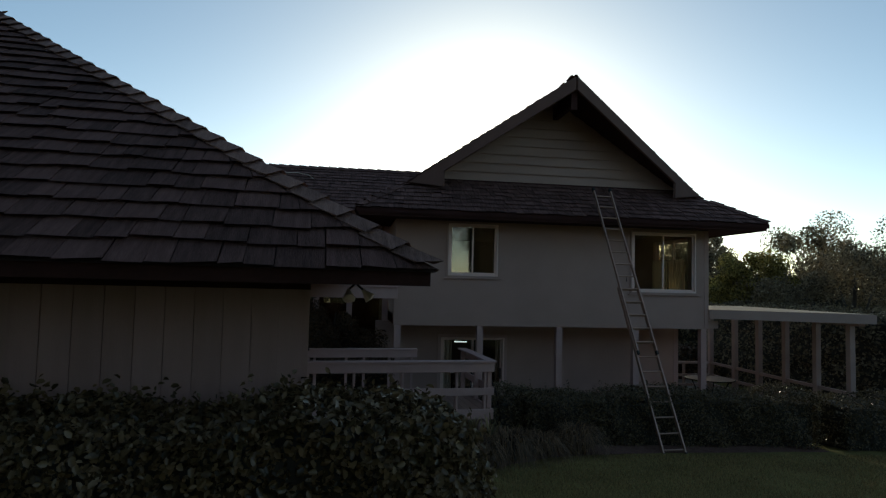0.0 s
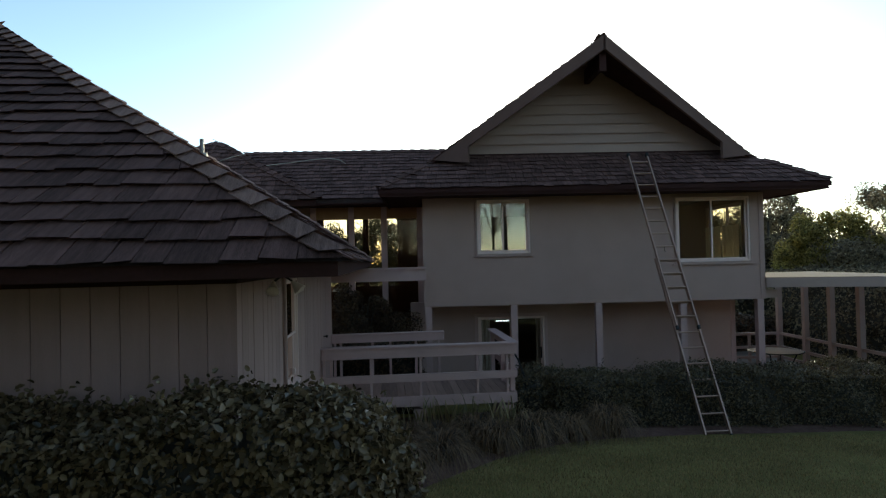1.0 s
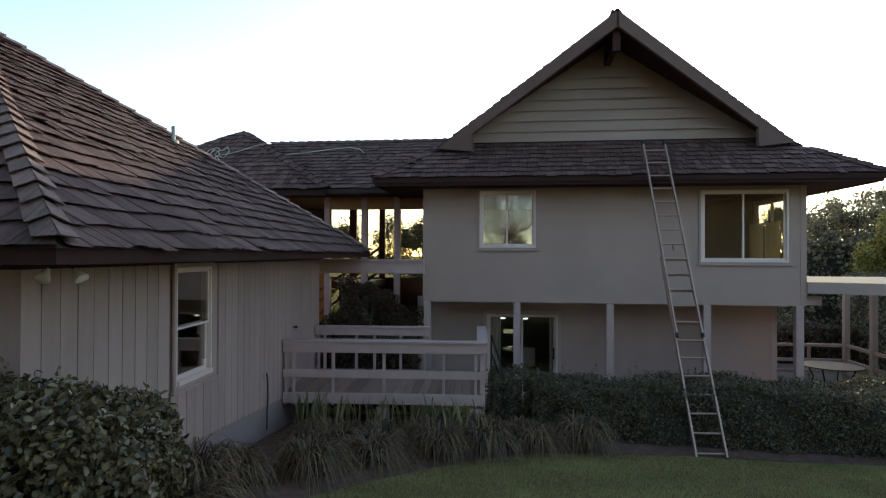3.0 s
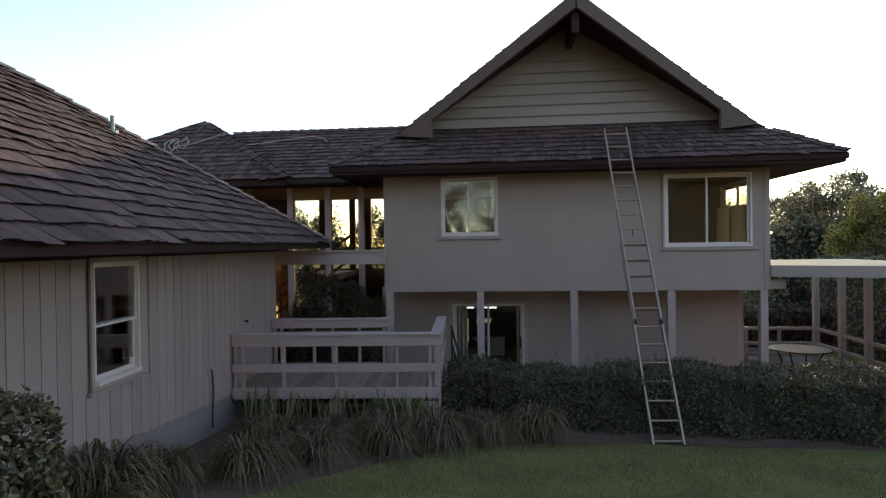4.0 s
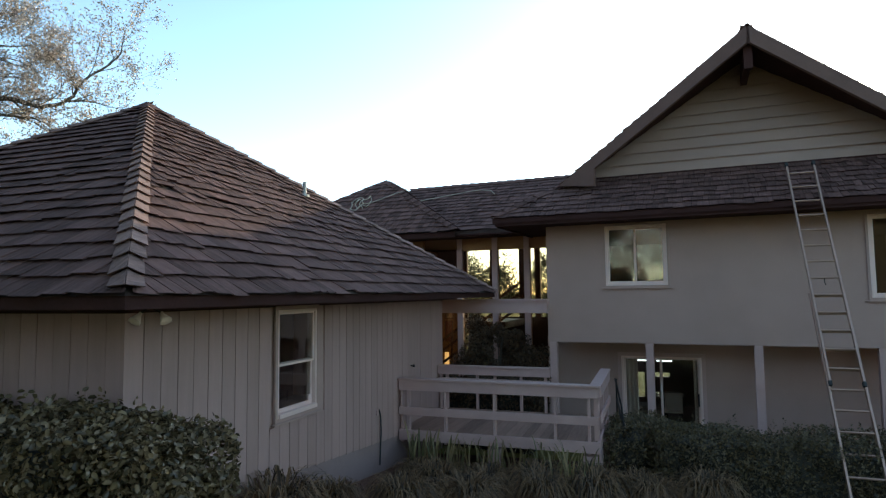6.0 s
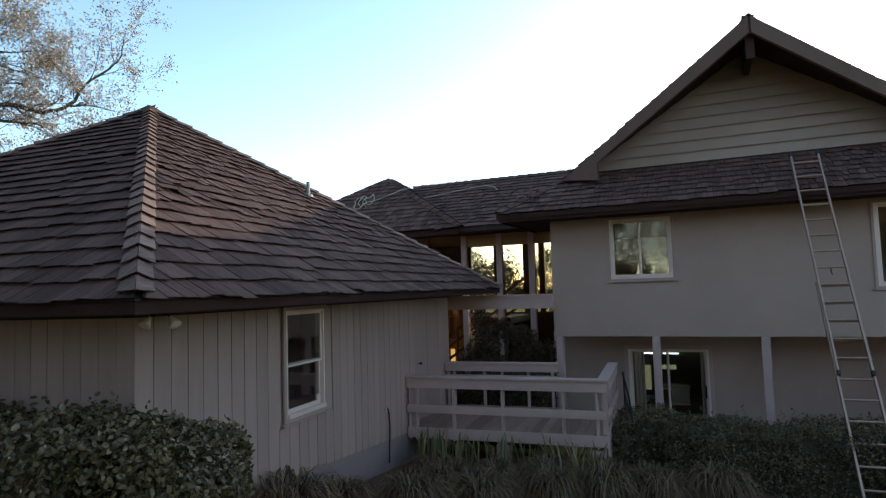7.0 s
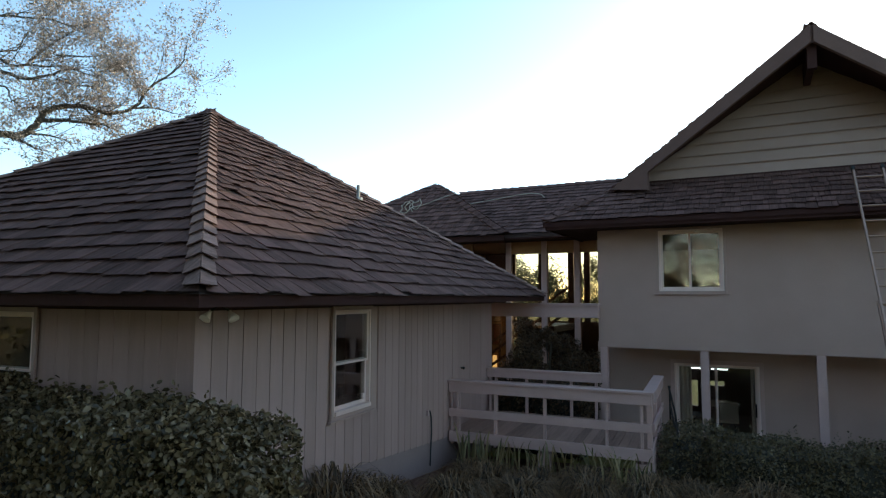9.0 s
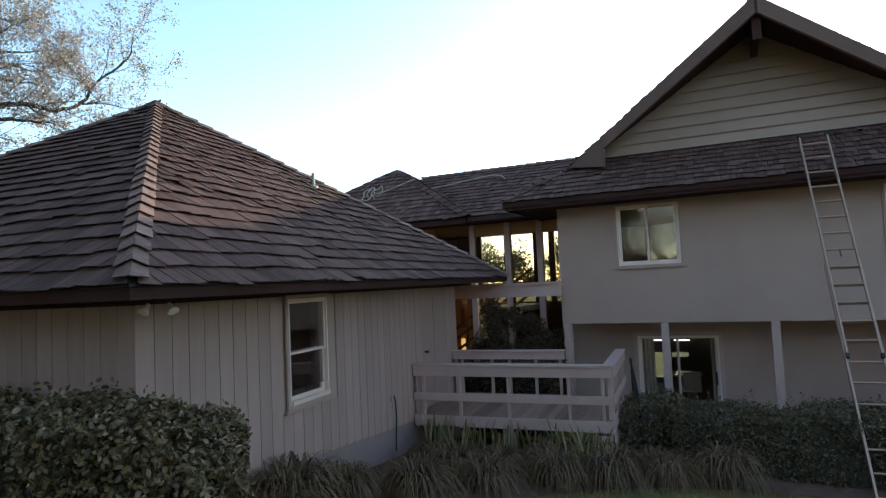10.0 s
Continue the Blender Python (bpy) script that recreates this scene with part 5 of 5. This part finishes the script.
tip = base + np.stack([rng.normal(0, 0.015, len(px)), rng.normal(0, 0.015, len(px)), hh[:, 0]], 1)
V = np.stack([base - sdv * 0.005, base + sdv * 0.005, tip], 1).reshape(-1, 3)
T = np.arange(len(V)).reshape(-1, 3)
tagged(part("lawn_grass", raw_mesh("lawn_grass", V, T, TURF), TURF), "short mown grass blades", "grass", kind="stuff")


def branch(out, p, d, length, radius, depth, bend, tips, twig_dirs):
    pts, radii = [p.copy()], [radius]
    segs = 5
    for i in range(segs):
        d = (d + Vector((rnd.gauss(0, bend), rnd.gauss(0, bend), rnd.gauss(0.02, bend)))).normalized()
        p = p + d * (length / segs)
        pts.append(p.copy())
        radii.append(max(0.004, radius * (1 - 0.6 * (i + 1) / segs)))
    out.tube(pts, radii, 7 if radius > 0.08 else (5 if radius > 0.02 else 3))
    if depth == 0:
        for q in pts[1:]:
            tips.append(q)
            twig_dirs.append(d)
        return
    for i in range(2, segs + 1):
        for _ in range(twig_dirs_per[depth]):
            q = pts[i]
            nd = (d + Vector((rnd.gauss(0, 0.6), rnd.gauss(0, 0.6), rnd.gauss(0.1, 0.45)))).normalized()
            branch(out, q, nd, length * rnd.uniform(0.42, 0.68), radii[i] * 0.62, depth - 1, bend * 1.15, tips, twig_dirs)


twig_dirs_per = {1: 1, 2: 1, 3: 1, 4: 1}


def bare_tree(label, x, y, z, trunk_pts, trunk_r, limbs, leaf_n, leaf_size, seed, reach=1.7, scatter=0.13, twig_bark=None, every=1):
    """A trunk, main limbs laid along their way points (points, radius), finer branches and a thin veil of leaves."""
    rnd.seed(seed)
    t = thing("tree", label, "tree", pose(x, y, z))
    trunk = Build()
    trunk.tube(trunk_pts, [trunk_r * (1 - 0.8 * k / (len(trunk_pts) - 1)) for k in range(len(trunk_pts))], 10)
    tips, dirs = [], []
    wood, twigs = Build(), Build()
    for way, r in limbs:
        way = [Vector(p) for p in way]
        pts, radii = [], []
        n = 4 * (len(way) - 1)
        for k in range(n + 1):
            s = min(k / 4, len(way) - 1.001)
            i = int(s)
            f, a, d = s - i, way[max(i - 1, 0)], way[min(i + 2, len(way) - 1)]
            b, c = way[i], way[i + 1]
            p = 0.5 * (2 * b + (c - a) * f + (2 * a - 5 * b + 4 * c - d) * f * f + (3 * b - a - 3 * c + d) * f ** 3)
            p += Vector((rnd.gauss(0, 0.012), rnd.gauss(0, 0.012), rnd.gauss(0, 0.012)))
            pts.append(p)
            radii.append(r * (1 - 0.88 * k / n))
        wood.tube(pts, radii, 7)
        for k in range(3, n + 1, every):
            along = (pts[k] - pts[k - 1]).normalized()
            for _ in range(1 + k % 2 if every == 1 else 1):
                nd = (along * 0.7 + Vector((rnd.gauss(0, 0.6), rnd.gauss(0, 0.6), rnd.gauss(0.25, 0.5)))).normalized()
                branch(twigs, pts[k], nd, reach * rnd.uniform(0.7, 1.2), min(0.018, radii[k] * 0.5), 2, 0.16, tips, dirs)
    part("trunk", trunk, BARK, t, smooth=True)
    part("limb_frame", wood, BARK, t, "forked dark grey limbs")
    tagged(part("twig_veil", twigs, twig_bark or TWIG, t), kind="stuff")
    P = np.array([tuple(tips[k]) for k in rng.integers(0, len(tips), leaf_n)]) + rng.normal(0, scatter, (leaf_n, 3))
    ob = leaves("leaf_scatter", P, np.tile((0.0, 0.0, 0.4), (leaf_n, 1)), leaf_size, LEAF_DRY, 1.0, t)
    tagged(ob, kind="stuff")
    return t


bare_tree("large half-bare autumn tree behind the wing", -18.65, 7.85, 0.3,
          [(0, 0, -0.4), (0.1, 0.1, 3.0), (0.2, 0.1, 6.0), (0.9, 0.6, 8.6), (1.6, 1.3, 10.4), (2.6, 2.1, 12.0), (3.0, 2.5, 14.0)], 0.40,
          [([(0.20, 0.10, 6.60), (2.82, 2.27, 7.60), (3.52, 2.84, 7.65), (3.83, 3.09, 7.99), (4.09, 3.30, 8.49), (4.45, 3.59, 8.62), (4.94, 3.99, 8.63), (5.45, 4.40, 8.49), (5.99, 4.84, 8.74), (6.25, 5.05, 9.31), (6.63, 5.35, 9.75), (7.01, 5.66, 10.22), (7.13, 5.76, 10.89)], 0.125),
           ([(5.99, 4.84, 8.74), (6.53, 5.27, 8.73), (6.99, 5.65, 8.59)], 0.04),
           ([(3.92, 3.17, 8.14), (4.40, 3.56, 8.19), (4.90, 3.96, 8.16), (5.34, 4.31, 8.11), (5.66, 4.57, 7.93)], 0.075),
           ([(3.64, 2.94, 7.71), (4.12, 3.33, 7.69), (4.53, 3.66, 7.55), (4.71, 3.80, 7.28)], 0.04),
           ([(0.60, 0.40, 8.40), (2.79, 2.25, 9.51), (3.51, 2.83, 9.42), (4.05, 3.27, 9.57), (4.47, 3.61, 9.81), (4.97, 4.01, 9.68), (5.48, 4.43, 9.46)], 0.07),
           ([(0.80, 0.50, 8.90), (2.77, 2.24, 9.93), (3.25, 2.63, 9.81), (3.73, 3.01, 9.86), (4.34, 3.51, 9.88), (4.84, 3.91, 9.86), (5.22, 4.22, 9.61)], 0.06),
           ([(1.60, 1.30, 10.40), (2.71, 2.19, 11.27), (3.43, 2.77, 11.34), (4.10, 3.31, 11.34), (4.67, 3.77, 11.06), (5.24, 4.23, 10.86)], 0.05),
           ([(0.50, 0.30, 8.60), (2.92, 2.36, 9.17), (3.30, 2.66, 8.77), (3.61, 2.91, 8.44), (3.81, 3.08, 8.37)], 0.04),
           ([(4.23, 3.42, 9.48), (4.73, 3.82, 9.31), (5.42, 4.38, 9.36)], 0.04),
           ([(1.00, 0.80, 9.40), (2.88, 2.33, 10.19), (3.29, 2.66, 10.27), (3.48, 2.81, 10.65), (3.44, 2.78, 11.09)], 0.04),
           ([(3.61, 2.91, 9.98), (4.07, 3.29, 10.54), (4.54, 3.67, 11.05), (4.77, 3.86, 11.62)], 0.04),
           ([(3.46, 2.80, 7.56), (3.83, 3.10, 7.29), (4.32, 3.49, 7.15)], 0.045),
           ([(4.88, 3.94, 8.63), (5.08, 4.10, 8.39), (5.33, 4.31, 8.29)], 0.035),
           ([(4.20, 3.40, 10.23), (4.82, 3.90, 10.26), (5.51, 4.45, 10.41)], 0.04),
           ([(1.90, 1.60, 10.90), (2.69, 2.17, 11.80), (3.52, 2.84, 12.10), (4.26, 3.44, 12.11), (4.89, 3.95, 11.92)], 0.05),
           ([(2.6, 2.1, 12.0), (3.4, 2.7, 12.9), (4.3, 3.4, 13.2)], 0.05),
           ([(0.2, 0.1, 6.5), (-1.5, -1.2, 8.5), (-2.6, -2.0, 10.5)], 0.12),
           ([(1.6, 1.3, 10.4), (0.6, 0.4, 12.5), (0.2, 0.2, 14.5)], 0.07)], 30000, 0.078, 5, reach=1.5, scatter=0.11, every=2, twig_bark=BARK)


def leafy_tree(name, label, x, y, z, height, radius, n, size, material, seed, trunk_r=0.16, squash=0.8, gaps=0.35):
    """A tapered trunk, limbs, and a crown of many small leaves gathered in uneven clumps."""
    rnd.seed(seed)
    t = thing(name, label, "tree" if name == "tree" else "bush", pose(x, y, z))
    wood = Build()
    ch_ = height - radius * squash
    wood.tube([(0, 0, -0.2), (0.05, 0, ch_ * 0.5), (0.0, 0.06, ch_), (0.1, 0, height * 0.9)], [trunk_r, trunk_r * 0.8, trunk_r * 0.5, 0.02], 8)
    centres = []
    for k in range(46):
        a, b_ = rnd.uniform(0, 2 * math.pi), math.acos(rnd.uniform(-0.75, 1))
        rr = radius * rnd.uniform(0.55, 1.0)
        c = Vector((rr * math.sin(b_) * math.cos(a), rr * math.sin(b_) * math.sin(a), ch_ + rr * math.cos(b_) * squash))
        centres.append((c, radius * rnd.uniform(0.12, 0.30)))
        if k % 4 == 0:
            wood.tube([(0, 0, ch_ * 0.6), tuple(c * 0.5 + Vector((0, 0, ch_ * 0.35))), tuple(c)], [trunk_r * 0.4, trunk_r * 0.22, 0.015], 5)
    part("trunk", wood, BARK, t)
    ks = rng.integers(0, len(centres), n)
    C = np.array([tuple(c) for c, _ in centres])[ks]
    R = np.array([r for _, r in centres])[ks]
    D = rng.normal(0, 1, (n, 3))
    D /= np.linalg.norm(D, axis=1)[:, None]
    P = C + D * (R * rng.random(n) ** gaps)[:, None]
    ob = leaves("crown", P, D, size, material, 0.7, t)
    tagged(ob, kind="stuff")
    return t


leafy_tree("tree", "dense round green tree beyond the porch", 19.5, 20.0, -0.3, 5.8, 3.9, 40000, 0.11, LEAF_FAR, 21)
leafy_tree("tree", "green tree with an uneven crown behind the porch", 23.5, 17.0, -0.3, 7.2, 4.2, 34000, 0.12, LEAF_T, 22)
leafy_tree("tree", "open-crowned tree behind the porch", 17.8, 28.0, -0.3, 6.3, 2.5, 17000, 0.13, LEAF_FAR, 23, squash=1.2)
leafy_tree("tree", "open-crowned tree behind the porch", 20.5, 31.0, -0.3, 6.5, 3.0, 19000, 0.13, LEAF_FAR, 24, squash=1.0)
leafy_tree("tree", "dark leafy tree behind the house", 26.5, 30.0, -0.3, 6.8, 3.8, 34000, 0.14, LEAF_FAR, 25)
leafy_tree("tree", "leafy tree seen through the glazed link", -7.5, 33.0, -0.3, 5.5, 3.6, 22000, 0.14, LEAF_T, 27)
leafy_tree("tree", "leafy tree seen through the glazed link", -2.0, 36.0, -0.3, 6.1, 3.4, 22000, 0.14, LEAF_T, 28)
leafy_tree("tree", "leafy tree seen through the glazed link", 2.5, 34.0, -0.3, 7.0, 3.4, 22000, 0.14, LEAF_T, 29)
leafy_tree("tree", "small green tree beyond the porch, sunlit look in its colour", 17.0, 22.6, -0.3, 5.0, 1.9, 22000, 0.10, LEAF_Y, 33, trunk_r=0.08)
leafy_tree("bush", "dark shrub in front of the glazed link", 0.05, 14.85, -0.3, 2.85, 1.12, 20000, 0.065, LEAF_B, 30, trunk_r=0.05, squash=0.9)
# Shrubs added as a dark filler where the gap behind the deck is black.
hedge("low shrubs added to darken the gap behind the deck", -1.2, 1.4, 12.75, 14.2, 1.25, 9000, 0.06, LEAF_B)
hedge("tall dark shrub border behind the porch railing", 14.2, 17.5, 12.0, 22.0, 2.5, 26000, 0.10, LEAF_FAR, inset=0.2)
hedge("tall dark shrub border behind the porch", 9.6, 14.2, 21.0, 22.6, 0.8, 9000, 0.10, LEAF_B, inset=0.2)
hedge("tall dark shrub border behind the trees", 14.5, 34.0, 26.0, 29.0, 3.6, 26000, 0.16, LEAF_FAR, inset=0.3)
hedge("tall dark shrub border far behind the porch", 9.0, 26.0, 37.0, 40.0, 2.4, 22000, 0.17, LEAF_FAR, inset=0.3)
leafy_tree("tree", "leafy tree far behind the porch", 17.4, 40.0, -0.3, 5.8, 2.8, 20000, 0.15, LEAF_FAR, 31)
leafy_tree("tree", "leafy tree far behind the porch", 21.0, 42.0, -0.3, 6.4, 3.0, 20000, 0.15, LEAF_FAR, 32)
hedge("tall shrub border across the lawn", 10.0, 32.0, -20.0, -17.0, 7.4, 42000, 0.18, LEAF_T, inset=0.3)
# Belts out of view, added to block low sky light on the wing.
hedge("unseen tall shrub belt added to block low sky light", -34.0, -4.5, -17.0, -13.5, 12.5, 60000, 0.22, LEAF_T, inset=0.3)
hedge("unseen shrub wall added to shade the wing front", -17.0, -4.2, -3.4, -1.4, 8.2, 40000, 0.16, LEAF_T, inset=0.25)
hedge("low shrub belt out of view, mirrored and blocking low sky light", -4.5, 10.0, -27.0, -24.5, 3.6, 20000, 0.18, LEAF_T, inset=0.3)
# across the lawn, mirrored in the windows; the pale-twigged ones grey the mirrored sky
for tx, ty, sgn, sd, girth, n_leaf in ((-6.5, -29.0, 1, 8, 0.3, 5000), (9.5, -32.0, -1, 9, 0.3, 5000), (-4.4, -25.5, 1, 10, 0.14, 16000), (-3.4, -22.5, 1, 11, 0.10, 20000), (2.6, -24.0, -1, 12, 0.10, 20000)):
    bare_tree("bare tree across the lawn", tx, ty, 1.2, [(0, 0, -0.3), (0.1, 0, 4), (0, 0.1, 8), (0.2, 0, 13)], girth,
              [([(0, 0, h0), (0.35 * L * sgn * s_, 0.6, h0 + 0.45 * L * up_), (0.85 * L * sgn * s_, 0.3, h0 + L * up_)], 0.045)
               for h0, s_, L, up_ in ((2.5, 1, 8.0, 0.4), (3.5, 1, 8.5, 0.55), (5.0, 1, 7.5, 0.7), (5.5, -1, 6.0, 0.8), (6.5, 1, 7.0, 0.9), (3.0, 1, 9.0, 0.2), (8.0, 0.4, 5.0, 1.0))], n_leaf, 0.09, sd, 2.6, twig_bark=BARK if girth > 0.2 else TWIG)
# Trees out of view: some mirrored in panes, tall ones added to shade the wing.
for k, (x, y, h_, r_) in enumerate(((-9.0, -13.0, 9.5, 4.6), (-5.0, -18.0, 9.0, 4.2), (-15.0, -8.0, 10.0, 5.0), (-3.0, -34.0, 4.4, 3.2), (26.0, 5.0, 5.0, 3.0), (-2.2, -4.2, 14.0, 5.4), (-8.6, -2.4, 13.0, 5.0), (-5.5, -10.5, 12.0, 4.8), (-14.0, -2.6, 12.0, 5.0), (15.5, -24.0, 10.0, 4.8), (21.5, -19.0, 10.5, 5.0), (29.0, -20.0, 10.0, 5.0), (2.0, -36.0, 4.0, 3.4), (30.0, -6.0, 6.0, 4.2))):
    leafy_tree("tree", "leafy tree out of view, added for mirroring and shade", x, y, 1.2, h_, r_, 60000 if h_ > 11 else 22000, 0.20 if h_ > 11 else 0.17, LEAF_T, 50 + k)
# Tan trees out of view, added to warm the blue sky mirrored in panes.
for k, (x, y, h_, r_) in enumerate(((-10.0, -31.0, 10.5, 4.4), (-3.5, -33.0, 8.5, 4.4), (3.0, -31.5, 9.5, 4.2), (8.0, -29.0, 10.5, 4.4), (-7.0, -27.0, 9.0, 3.6))):
    leafy_tree("tree", "unseen tan tree added to warm the window reflections", x, y, 1.2, h_, r_, 6000, 0.16, LEAF_DRY, 80 + k)
